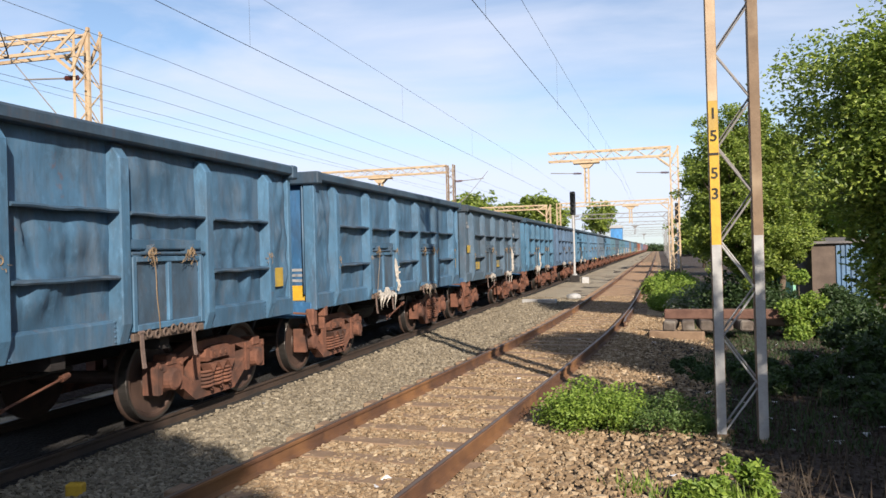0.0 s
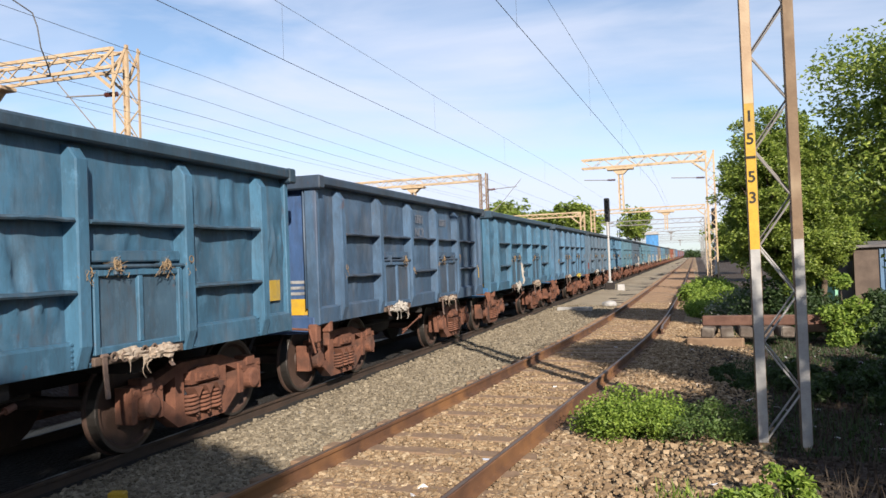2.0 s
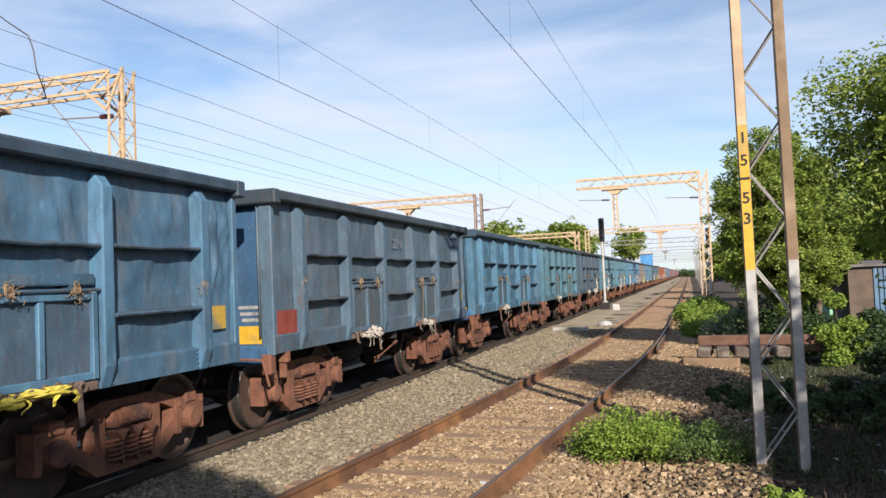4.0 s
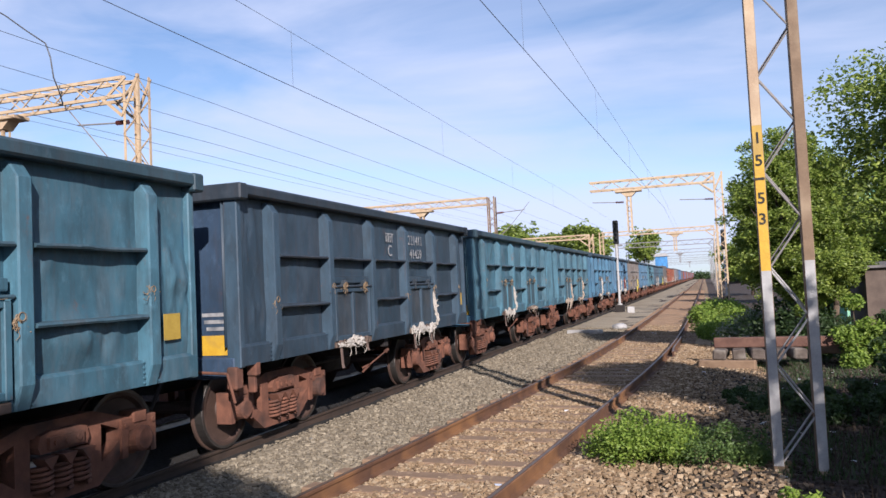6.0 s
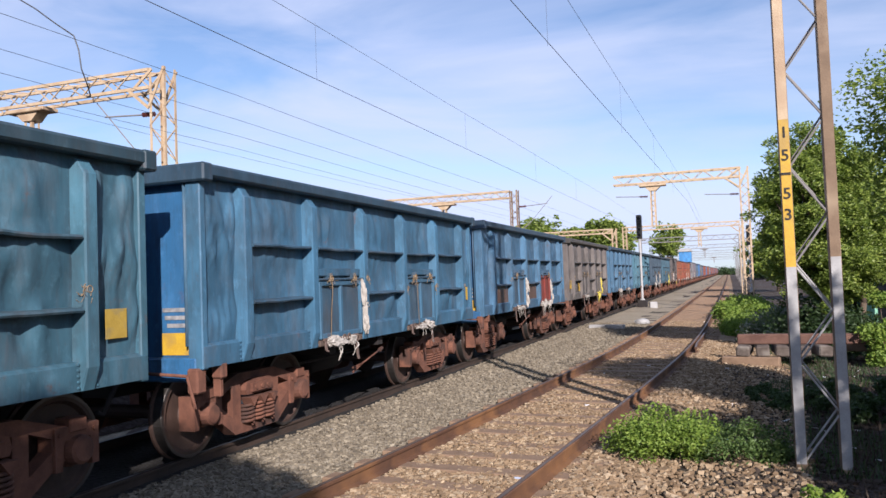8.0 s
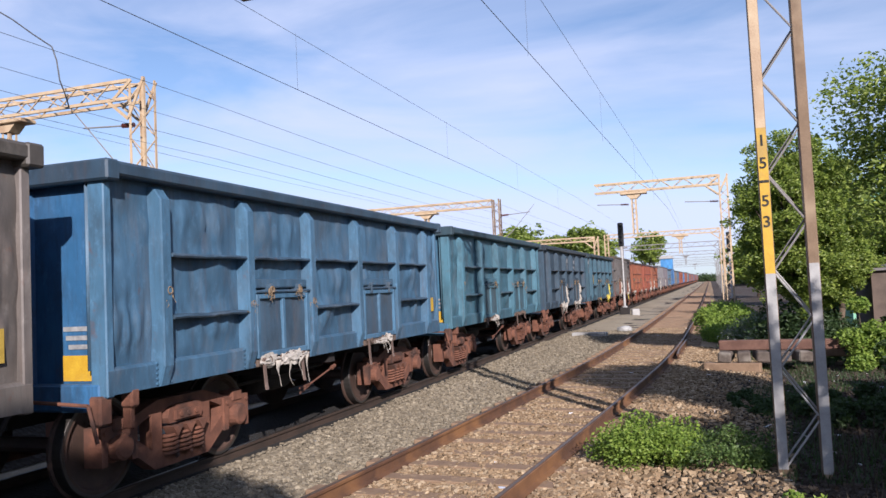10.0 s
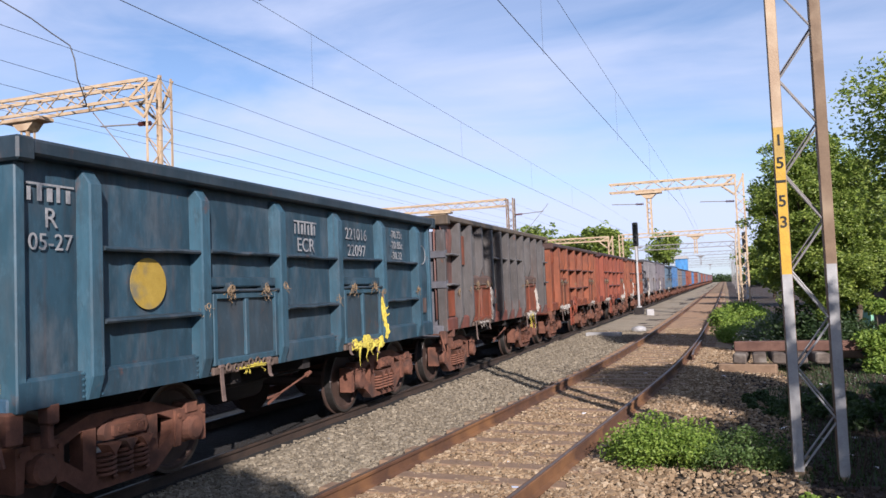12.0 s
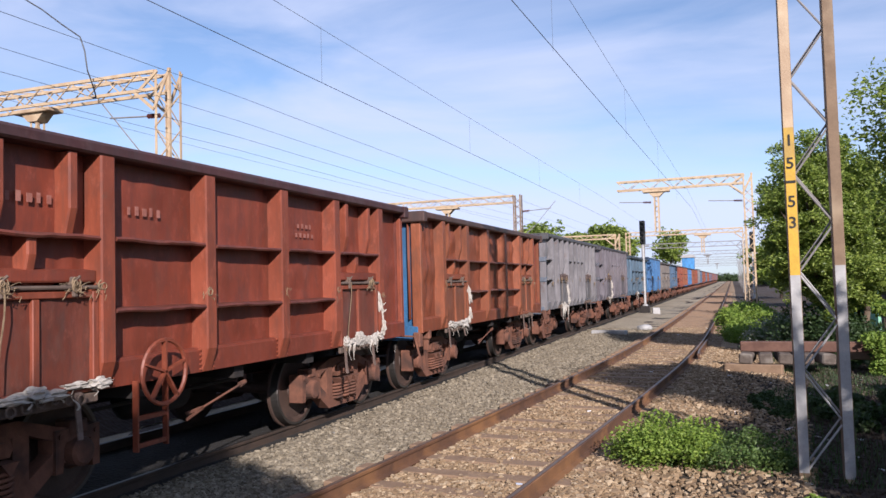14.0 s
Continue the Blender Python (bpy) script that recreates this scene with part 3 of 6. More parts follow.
def knot_mesh(seed, spread=1.0):
    """A knot of straw-coloured binding wire with loose ends."""
    def make():
        s = Shape()
        r = random.Random(seed)
        for _ in range(16):
            p = Vector((POST_X - 0.02, r.uniform(-0.04, 0.04), r.uniform(-0.03, 0.03)))
            drift = r.uniform(-0.03, 0.03)
            for _ in range(5):
                q = p + Vector((r.uniform(-0.012, 0.016), drift * 0.6 + spread * r.uniform(-0.028, 0.028), r.uniform(-0.048, 0.022)))
                s.bar(p, q, r.uniform(0.003, 0.009), 0.003)
                p = q
        for _ in range(5):
            s.ring((POST_X - 0.01 + r.uniform(0, 0.02), r.uniform(-0.03, 0.03), r.uniform(-0.03, 0.03)), "x", r.uniform(0.02, 0.05), 0.005, 10, 4)
        return s.mesh("tie_wire")
    return cached(("knot", seed, spread), make)


def latch_bar_mesh(ln):
    """A forged bar hanging from the door sill, cranked at its head and bent at its tip."""
    s = Shape()
    x = PANEL_X + 0.10
    pts = [(x, 0.0), (x + 0.006, -0.4 * ln), (x + 0.010, -0.85 * ln), (x + 0.030, -ln)]
    for i, (px, pz) in enumerate(pts):
        dy = 0.010 * math.sin(2.2 * i + 9 * ln)
        s.v += [(px - 0.008, dy - 0.026, pz), (px + 0.008, dy - 0.026, pz), (px + 0.008, dy + 0.026, pz), (px - 0.008, dy + 0.026, pz)]
    for i in range(len(pts) - 1):
        s.f += [(4 * i + j, 4 * i + (j + 1) % 4, 4 * i + 4 + (j + 1) % 4, 4 * i + 4 + j) for j in range(4)]
    s.tube((x - 0.004, -0.036, -0.01), (x - 0.004, 0.036, -0.01), 0.020, n=8)
    return s.mesh("latch")


def strap_mesh(ht, lean):
    """A twisted strap from the hinge bar to the sill of a drop door."""
    def make():
        s, n = Shape(), 9
        x = PANEL_X + 0.125
        pts = [Vector((x + 0.012 * math.sin(4 * i / n), lean * i / n + 0.012 * math.sin(9 * i / n), ht * (1.05 - 1.13 * i / n))) for i in range(n + 1)]
        for i, p in enumerate(pts):
            h = 0.006 + 0.003 * math.sin(3.1 * i)
            s.v += [(p.x - 0.003, p.y - h, p.z), (p.x + 0.003, p.y - h, p.z), (p.x + 0.003, p.y + h, p.z), (p.x - 0.003, p.y + h, p.z)]
        for i in range(n):
            s.f += [(4 * i + j, 4 * i + (j + 1) % 4, 4 * i + 4 + (j + 1) % 4, 4 * i + 4 + j) for j in range(4)]
        return s.mesh("strap")
    return cached(("strap", ht, lean), make)


def side_frame_mesh(sx):
    """One cast side frame: a bar with two openings and a spring pocket."""
    out = [(-1.12, 0.40), (-1.12, 0.68), (-0.80, 0.75), (-0.40, 0.87), (0.40, 0.87), (0.80, 0.75), (1.12, 0.68), (1.12, 0.40), (0.84, 0.42), (0.46, 0.15), (-0.46, 0.15), (-0.84, 0.42)]
    wins = [[(-0.74, 0.52), (-0.74, 0.64), (-0.50, 0.73), (-0.50, 0.36)], [(-0.34, 0.28), (-0.34, 0.74), (0.34, 0.74), (0.34, 0.28)], [(0.50, 0.36), (0.50, 0.73), (0.74, 0.64), (0.74, 0.52)]]
    x0, x1 = sorted((sx * 0.99, sx * 1.15))
    b = bmesh.new()
    edges = []
    for loop in [out] + wins:
        vs = [b.verts.new((x0, p, q)) for p, q in loop]
        edges += [b.edges.new((u, v)) for u, v in zip(vs, vs[1:] + vs[:1])]
    bmesh.ops.triangle_fill(b, use_beauty=True, edges=edges)
    r = bmesh.ops.extrude_face_region(b, geom=list(b.faces))
    bmesh.ops.translate(b, vec=(x1 - x0, 0, 0), verts=[g for g in r["geom"] if isinstance(g, bmesh.types.BMVert)])
    bmesh.ops.recalc_face_normals(b, faces=b.faces)
    me = bpy.data.meshes.new("side_frame")
    b.to_mesh(me)
    b.free()
    return me


def bolster_mesh():
    s = Shape().box(-1.0, 1.0, -0.22, 0.22, 0.60, 0.80, 0.035)
    s.prism([(-0.27, 0.60), (-0.30, 0.66), (-0.27, 0.76), (-0.16, 0.79), (0.16, 0.79), (0.27, 0.76), (0.30, 0.66), (0.27, 0.60)], "x", 0.98, 1.20)
    s.prism([(-0.20, 0.63), (-0.20, 0.73), (0.20, 0.73), (0.20, 0.63)], "x", 1.19, 1.235)
    for y in (-0.13, 0.0, 0.13):
        s.tube((1.23, y, 0.68), (1.252, y, 0.68), 0.028, n=8)
    return s.mesh("bolster")


def wedge_mesh():
    return Shape().prism([(-0.085, 0.57), (0.085, 0.57), (0.0, 0.46)], "x", 1.12, 1.27).mesh("wedge")


def axle_box_mesh():
    s = Shape()
    s.lathe([(0.96, 0.0), (0.96, 0.15), (1.10, 0.16), (1.12, 0.14), (1.24, 0.13), (1.26, 0.10), (1.262, 0.0)], "x", 16, (0, 0, 0.5))
    return s.mesh("axle_box")


def adapter_mesh():
    return Shape().prism([(-0.25, 0.34), (-0.25, 0.72), (0.25, 0.72), (0.25, 0.34), (0.17, 0.34), (0.15, 0.60), (-0.15, 0.60), (-0.17, 0.34)], "x", 0.97, 1.18).tube((1.17, -0.20, 0.66), (1.20, -0.20, 0.66), 0.026, n=8).tube((1.17, 0.20, 0.66), (1.20, 0.20, 0.66), 0.026, n=8).box(1.0, 1.20, -0.10, 0.10, 0.66, 0.79, 0.015).mesh("adapter")


def spring_mesh():
    """One coil spring, a round bar wound in five turns."""
    s = Shape()
    n, m, turns = 64, 5, 5
    for i in range(n + 1):
        a = 2 * math.pi * turns * i / n
        for j in range(m):
            b = 2 * math.pi * j / m
            r = 0.092 + 0.021 * math.cos(b)
            s.v.append((1.14 + r * math.cos(a), r * math.sin(a), 0.245 + 0.30 * i / n * 0.78 + 0.02 * math.sin(b)))
    for i in range(n):
        for j in range(m):
            s.f.append((i * m + j, (i + 1) * m + j, (i + 1) * m + (j + 1) % m, i * m + (j + 1) % m))
    return s.mesh("coil_spring", True)


def wheelset_mesh():
    s = Shape()
    for sx in (1, -1):
        g = 0.873
        p = [(-0.075, 0.10), (-0.075, 0.42), (-0.085, 0.53), (-0.055, 0.53), (-0.045, 0.503), (0.06, 0.497), (0.062, 0.43), (0.02, 0.40), (0.015, 0.17), (0.075, 0.14), (0.08, 0.09)]
        s.lathe([(sx * (g + a), r) for a, r in p], "x", 36)
    s.lathe([(-1.05, 0.08), (1.05, 0.08)], "x", 12)
    s.lathe([(-1.05, 0.0), (-1.05, 0.08)], "x", 12).lathe([(1.05, 0.08), (1.05, 0.0)], "x", 12)
    return s.mesh("wheelset")


def tyre_mesh():
    return Shape().lathe([(0.873 + a, r) for a, r in ((-0.046, 0.506), (0.055, 0.501), (0.066, 0.496), (0.066, 0.462))], "x", 36).mesh("tread")


WHEELS = []
WAGONS = []


def end_wall(w, kind, mat, full, turn=0):
    """Sheet, corner posts, stiffeners and headstock of one end."""
    y = -BODY / 2
    m = pose(0, 0, 0, 0, 0, turn)
    e = put("end_wall", cached("endsheet", lambda: Shape().box(-1.46, 1.46, y + 0.10, y + 0.13, 1.07, 3.08).mesh("end_wall")), mat, w, m, "painted end wall, on blue wagons tinted as if sunlit")
    if not full:
        return
    for x in (-1.44, 1.44):
        put("corner_angle", cached("endcorner", lambda: Shape().box(-0.06, 0.06, y + 0.02, y + 0.099, 1.05, 3.06, 0.015).mesh("corner_angle")), mat, e, pose(x, 0, 0))
    for x in (-0.5, 0.5):
        put("stiffener", cached("endstiff", lambda: Shape().prism([(-0.11, y + 0.11), (-0.07, y - 0.02), (0.07, y - 0.02), (0.11, y + 0.11)], "z", 1.1, 3.03).mesh("stiffener")), mat, e, pose(x, 0, 0))
    if kind == "C":
        for z in (1.99, 2.60):
            put("end_rib", cached("endrib", lambda: Shape().prism([(y + 0.11, -0.09), (y - 0.03, -0.06), (y - 0.03, 0.06), (y + 0.11, 0.10)], "x", -1.46, 1.54).mesh("end_rib")), mat, e, pose(0, 0, z))
    put("headstock", cached("headstock", lambda: Shape().box(-1.45, 1.45, y - 0.012, y + 0.098, 0.92, 1.18, 0.02).mesh("headstock")), mat, e)


def lever_rod_mesh():
    """The forked hand lever of the brake, sloping up to a knob below the sill."""
    s = Shape()
    s.tube((1.36, -0.55, 0.66), (1.38, 0.10, 0.82), 0.013, n=8).tube((1.38, 0.10, 0.82), (1.38, 0.20, 0.845), 0.034, 0.028, 8)
    for z in (-0.035, 0.035):
        s.bar((1.36, -0.55, 0.66), (1.34, -0.80, 0.60 + z), 0.016, 0.030)
    return s.mesh("brake_lever")


def underframe_parts(w, full):
    put("centre_sill", cached("csill", lambda: Shape().box(-0.22, 0.22, -BODY / 2 + 0.1, BODY / 2 - 0.1, 0.72, 1.09).mesh("centre_sill")), M_BLACK, w, label="sooty underframe beam, blackened for the shade under the wagon")
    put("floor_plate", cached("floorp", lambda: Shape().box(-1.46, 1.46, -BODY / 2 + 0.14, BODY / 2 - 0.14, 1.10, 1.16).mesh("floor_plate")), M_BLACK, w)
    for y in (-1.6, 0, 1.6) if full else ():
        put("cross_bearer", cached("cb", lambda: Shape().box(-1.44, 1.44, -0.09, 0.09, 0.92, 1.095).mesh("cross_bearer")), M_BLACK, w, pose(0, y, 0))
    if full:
        put("air_reservoir", cached("air", lambda: Shape().lathe([(-0.5, 0.0), (-0.48, 0.12), (-0.42, 0.2), (0.42, 0.2), (0.48, 0.12), (0.5, 0.0)], "y", 18).mesh("air_reservoir", True)), M_BLACK, w, pose(0.55, -0.4, 0.74), "sooty air reservoir, blackened for the shade under the wagon")
        # Rod coloured in the shade-dark black so it recedes under the wagon.
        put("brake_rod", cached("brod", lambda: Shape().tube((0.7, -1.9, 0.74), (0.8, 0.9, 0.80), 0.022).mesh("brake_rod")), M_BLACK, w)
        put("brake_lever", cached("blev", lever_rod_mesh), M_RUST, w, label="rusty forked brake lever")


def coupler_mesh():
    s = Shape()
    y = -BODY / 2
    s.box(-0.13, 0.13, y - 0.28, y + 0.25, 0.92, 1.12, 0.03)
    s.prism([(-0.17, y - 0.2), (0.19, y - 0.26), (0.20, y - 0.46), (0.03, y - 0.47), (-0.05, y - 0.38), (-0.16, y - 0.44)], "z", 0.88, 1.16)
    return s.mesh("coupler")


def hose_mesh():
    """The brake hose, hanging in a bend beside the coupler."""
    y = -BODY / 2
    s = Shape().tube((0.55, y + 0.1, 0.98), (0.55, y - 0.18, 0.92), 0.03)
    s.tube((0.55, y - 0.18, 0.92), (0.50, y - 0.34, 0.62), 0.025)
    return s.tube((0.50, y - 0.34, 0.62), (0.52, y - 0.44, 0.66), 0.025).mesh("brake_hose")


def lever_mesh():
    """Uncoupling rod and corner step bracket."""
    s = Shape()
    y = -BODY / 2
    s.tube((0.2, y - 0.12, 1.06), (1.42, y - 0.12, 1.0), 0.018)
    s.tube((1.42, y - 0.12, 1.0), (1.5, y - 0.10, 0.66), 0.018)
    s.box(1.36, 1.50, y - 0.06, y + 0.10, 0.80, 1.07, 0.02)
    s.box(1.40, 1.54, y + 0.30, y + 0.42, 0.92, 1.10, 0.02)
    s.box(1.40, 1.50, y + 0.33, y + 0.39, 0.72, 0.95, 0.01)
    return s.mesh("uncoupling_lever")


def sill_mesh():
    def make():
        s = Shape()
        a, b = -BODY / 2, BODY / 2
        s.prism([(PANEL_X - 0.16, Z_SILL), (PANEL_X + 0.035, Z_SILL), (PANEL_X + 0.035, Z_SILL + 0.22), (PANEL_X + 0.0, Z_SILL + 0.25), (PANEL_X - 0.16, Z_SILL + 0.26)], "y", a + 0.02, b - 0.02)
        return s.mesh("sill")
    return cached("sill", make)


def rim_mesh(zl=3.06, top=Z_RIM):
    def make():
        s = Shape()
        e, x = BODY / 2, 1.625
        for sx in (1, -1):
            a, b = sx * (PANEL_X - 0.18), sx * x
            s.prism([(a, zl), (b - sx * 0.02, zl), (b, zl + 0.02), (b, top - 0.03), (b - sx * 0.03, top), (a, top)], "y", -e + 0.01, e - 0.01)
        for sy in (1, -1):
            y0, y1 = sorted((sy * (e - 0.12), sy * (e + 0.06)))
            s.box(-x - 0.01, x + 0.01, y0, y1, top - 0.195, top + 0.005, 0.02)
        return s.mesh("top_rim")
    return cached(("rim", zl, top), make)


def far_side_mesh():
    def make():
        s = Shape()
        s.box(-PANEL_X, -PANEL_X + 0.02, -BODY / 2 + 0.05, BODY / 2 - 0.05, 1.07, 3.08)
        for y in (-3.847, -2.308, -0.769, 0.769, 2.308, 3.847):
            s.box(-POST_X, -PANEL_X, y - 0.08, y + 0.08, 1.07, 2.98)
        return s.mesh("far_side")
    return cached("far", make)


LAYOUTS = {
    # kind: boundaries of the bays, then which bays have doors
    "A": ([-4.616, -3.847, -2.308, -0.769, 0.769, 2.308, 3.847, 4.616], (2, 4)),
    "B": ([-4.616, -3.587, -2.152, -0.699, 0.765, 2.124, 3.568, 4.616], (1, 5)),
    "C": ([-4.616, -3.927, -3.153, -1.548, -0.746, -0.038, 0.670, 1.473, 3.021, 3.823, 4.616], (2, 7)),
}


def writing(parent, text, y, z, size, mat=None):
    cu = bpy.data.curves.new("lettering", "FONT")
    cu.body, cu.size, cu.align_x, cu.align_y = text, size, "CENTER", "CENTER"
    cu.extrude = 0.002
    cu.materials.append(mat or M_LETTER)
    ob = new("lettering", cu)
    ob.parent = parent
    ob.matrix_basis = pose(SHEET_X[parent.name] + 0.032, y * 0.944, z, 90, 0, 90)
    return tagged(ob, "faded white stencilled lettering")


def plate(parent, y, z, wd, ht, mat, name, label, x=None):
    if name == "lettering_bar":
        n = max(2, int(wd / 0.085))
        def bars():
            q, step = Shape(), wd / n
            for i in range(n):
                a = -wd / 2 + step * i
                q.box(0, 0.004, a + step * 0.14, a + step * (0.5 + 0.1 * (i % 3)), -ht / 2, ht * (0.25 + 0.12 * (i % 2)))
            if ht > 0.1:
                q.box(0, 0.004, -wd / 2, wd / 2, ht * 0.38, ht * 0.5)
            return q.mesh("mark")
        return put(name, cached(("bars", wd, ht), bars), mat, parent, pose(SHEET_X[parent.name] + 0.030, y * 0.944, z), label)
    me = cached(("plate", wd, ht), lambda: Shape().box(0, 0.006, -wd / 2, wd / 2, -ht / 2, ht / 2).mesh("mark"))
    return put(name, me, mat, parent, pose(SHEET_X[parent.name] + (0.042 if x is None else x - PANEL_X), y * 0.944, z), label)


def wagon(k, kind, col, label, door=None, ends=None, rags=(), full=True, seed=0):
    r = random.Random(100 + k)
    w = thing("freight_wagon", label, "freight wagon", group="wagons of the train")
    w.matrix_basis = pose(TRAIN_X, FIRST_Y + k * LEN + BODY / 2, RAIL_Z)
    SHEET_X[w.name] = PANEL_X - INSET[kind]
    edges, doors = LAYOUTS[kind]
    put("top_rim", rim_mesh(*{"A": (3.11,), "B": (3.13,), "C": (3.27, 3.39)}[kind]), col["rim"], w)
    put("sill", sill_mesh(), col.get("sill", col["body"]), w)
    put("far_side", far_side_mesh(), col["body"], w)
    end_wall(w, kind, ends or col["end"], k < 40)
    end_wall(w, kind, col["end"], False, 180)
    underframe_parts(w, full)
    for i, (a, b) in enumerate(zip(edges, edges[1:])):
        mat = col.get("bay", {}).get(i, col["body"])
        put("side_panel", panel_mesh(a, b, 1.30, {"A": 3.12, "B": 3.14, "C": 3.28}[kind], k * 3 + i, 0.026 if k in LETTERED else 0.066, INSET[kind]), mat, w)
        mid, wd = (a + b) / 2, b - a
        endbay = i in (0, len(edges) - 2)
        if kind == "C":
            if endbay:
                for z in (1.99, 2.60):
                    put("rib", rib_mesh(wd - 0.05), col["body"], w, pose(0.0, mid, z))
            elif i in (3, 4, 5, 6):
                put("rib", rib_mesh(wd - 0.05), col["body"], w, pose(-0.01, mid, 2.60))
            elif i in doors:
                put("door_header", cached(("hdr", wd), lambda: Shape().prism([(PANEL_X - 0.01, 1.99), (PANEL_X + 0.10, 2.0), (PANEL_X + 0.10, 2.12), (PANEL_X - 0.01, 2.18)], "y", -wd / 2 + 0.06, wd / 2 - 0.06).mesh("door_header")), M_BROWNPATCH, w, pose(0, mid, 0), "stained brown beam over the door")
                put("short_upright", post_mesh(0.09, POST_X + 0.02, 2.12, 3.26, 0.72, False), col["post"], w, pose(0, mid, 0))
        elif not endbay:
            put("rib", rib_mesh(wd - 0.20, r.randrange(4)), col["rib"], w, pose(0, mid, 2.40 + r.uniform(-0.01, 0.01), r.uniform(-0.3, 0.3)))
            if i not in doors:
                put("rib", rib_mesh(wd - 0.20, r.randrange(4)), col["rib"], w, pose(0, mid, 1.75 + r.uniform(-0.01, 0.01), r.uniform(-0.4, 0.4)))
            if kind == "B" and i in doors:
                for yy in (-wd * 0.25, wd * 0.25):
                    put("short_upright", post_mesh(0.09, POST_X - 0.03, 2.40, 3.12, 0.6, False), col["post"], w, pose(0, mid + yy, 0))
                put("short_upright", post_mesh(0.09, POST_X - 0.04, 2.00, 2.40, 0.6, False), col["post"], w, pose(0, mid - 0.05, 0))
        if i in doors:
            wdd = {"A": 1.29, "B": 1.25, "C": 1.38}[kind]
            ht = 0.78 if kind != "B" else 0.86
            fr, sh, hi, la = door_meshes(wdd, ht, (0.0,) if kind != "B" else (-0.02,))
            dm = (door or {}).get(i, col["door"])
            d = put("door", sh, dm, w, pose(0.0, mid, 1.17 if kind != "B" else 1.08), label="dented drop door with a stiffening bar")
            put("door_frame", fr, dm if kind == "C" or (door and i in door) else col["post"], d)
            put("hinge_bar", hi, col["rib"] if kind == "A" else col["grime"], d, label="grimy hinge bar")
            put("door_header", cached(("dhd", wdd, ht), lambda: Shape().prism([(PANEL_X - 0.12, ht + 0.07), (PANEL_X + 0.055, ht + 0.075), (PANEL_X + 0.062, ht + 0.09), (PANEL_X + 0.062, ht + 0.175), (PANEL_X - 0.12, ht + 0.20)], "y", -wdd / 2 + 0.01, wdd / 2 - 0.01).mesh("door_header")), col["body"], d)
            if full:
                put("chain", la, col["grime"], d, label="rusty chain along the door sill", kind="stuff")
                for c, ln in ((-wdd * 0.42, r.choice((0.17, 0.38, 0.40))), (wdd * 0.30, r.choice((0.22, 0.36, 0.38)))):
                    put("latch", cached(("latchlever", ln), lambda: latch_bar_mesh(ln)), M_LATCH, d, pose(0, c, 0), "hanging rusty-grey latch bar")
                for c in (-wdd * 0.28, wdd * 0.28):
                    if r.random() < 0.8:
                        put("tie_wire", knot_mesh(r.randrange(10, 14), 1.6), M_STRAW, d, pose(0.01, c, ht + 0.05), "straw-coloured binding wire", kind="stuff")
                if r.random() < 0.35:
                    put("strap", strap_mesh(ht, r.choice((-0.18, -0.08, 0.1))), M_STRAW, d, pose(0, -wdd * 0.28, 0), "frayed strap tied across the door")
                put("sill_plate", cached(("sp", wdd), lambda: Shape().box(PANEL_X + 0.03, PANEL_X + 0.075, -wdd / 2, wdd / 2, -0.10, -0.015, 0.01).mesh("sill_plate")), col["grime"], d)
    for y in edges[1:-1]:
        wdp = 0.15 if kind == "A" else (0.17 if kind == "B" else 0.09)
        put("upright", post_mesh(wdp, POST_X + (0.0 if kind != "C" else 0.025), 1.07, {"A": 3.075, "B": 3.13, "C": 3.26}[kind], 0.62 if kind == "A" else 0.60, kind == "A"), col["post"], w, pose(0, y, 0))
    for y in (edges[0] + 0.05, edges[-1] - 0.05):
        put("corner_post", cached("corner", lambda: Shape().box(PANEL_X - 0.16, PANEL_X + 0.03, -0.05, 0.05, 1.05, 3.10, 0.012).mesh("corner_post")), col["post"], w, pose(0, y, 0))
    if full:
        put("uncoupling_lever", cached("lev", lever_mesh), M_RUST, w, label="rusty uncoupling lever")
        put("coupler", cached("coup", coupler_mesh), M_RUST, w)
        put("coupler", cached("coup", coupler_mesh), M_RUST, w, pose(0, 0, 0, 0, 0, 180))
        for turn in (0, 180):
            put("brake_hose", cached("hose", hose_mesh), M_BLACK, w, pose(0, 0, 0, 0, 0, turn), "brake hose, sooty and coloured shade-dark")
    for y in (-3.08, 3.08):
        b = put("bogie", cached("bol", bolster_mesh), M_RUST, w, pose(0, y, 0), label="rust-brown cast steel bogie")
        for sx in (1, -1):
            put("side_frame", cached(("sf", sx), lambda: side_frame_mesh(sx)), M_RUST, b)
        for yy in (-1.0, 1.0):
            put("axle_box", cached("axb", axle_box_mesh), M_RUST, b, pose(0, yy, 0))
            if full:
                put("adapter", cached("ada", adapter_mesh), M_RUST, b, pose(0, yy, 0))
        for yy in (-0.22, 0.0, 0.22):
            put("coil_spring", cached("spr", spring_mesh), M_RUST, b, pose(0, yy, 0))
            if full:
                put("wedge", cached("wdg", wedge_mesh), M_RUST, b, pose(0, yy, 0))
        for yy in (-1.0, 1.0):
            ws = put("wheelset", cached("whs", wheelset_mesh), M_WHEEL, b, pose(0, yy, 0.5))
            WHEELS.append((ws, yy))
            if full:
                put("tread", cached("trd", tyre_mesh), M_TREAD, ws, label="bright worn wheel tread")
    if full:
        for n, y in enumerate(edges[1:-1]):
            if r.random() < 0.7:
                put("tie_wire", knot_mesh(n % 4), M_STRAW, w, pose(-0.005, y + r.uniform(-0.06, 0.06), 1.9 + r.uniform(-0.12, 0.12)), "straw-coloured binding wire", kind="stuff")
        for bay, mat, sd, ww, hh in rags:
            mid = (edges[bay] + edges[bay + 1]) / 2
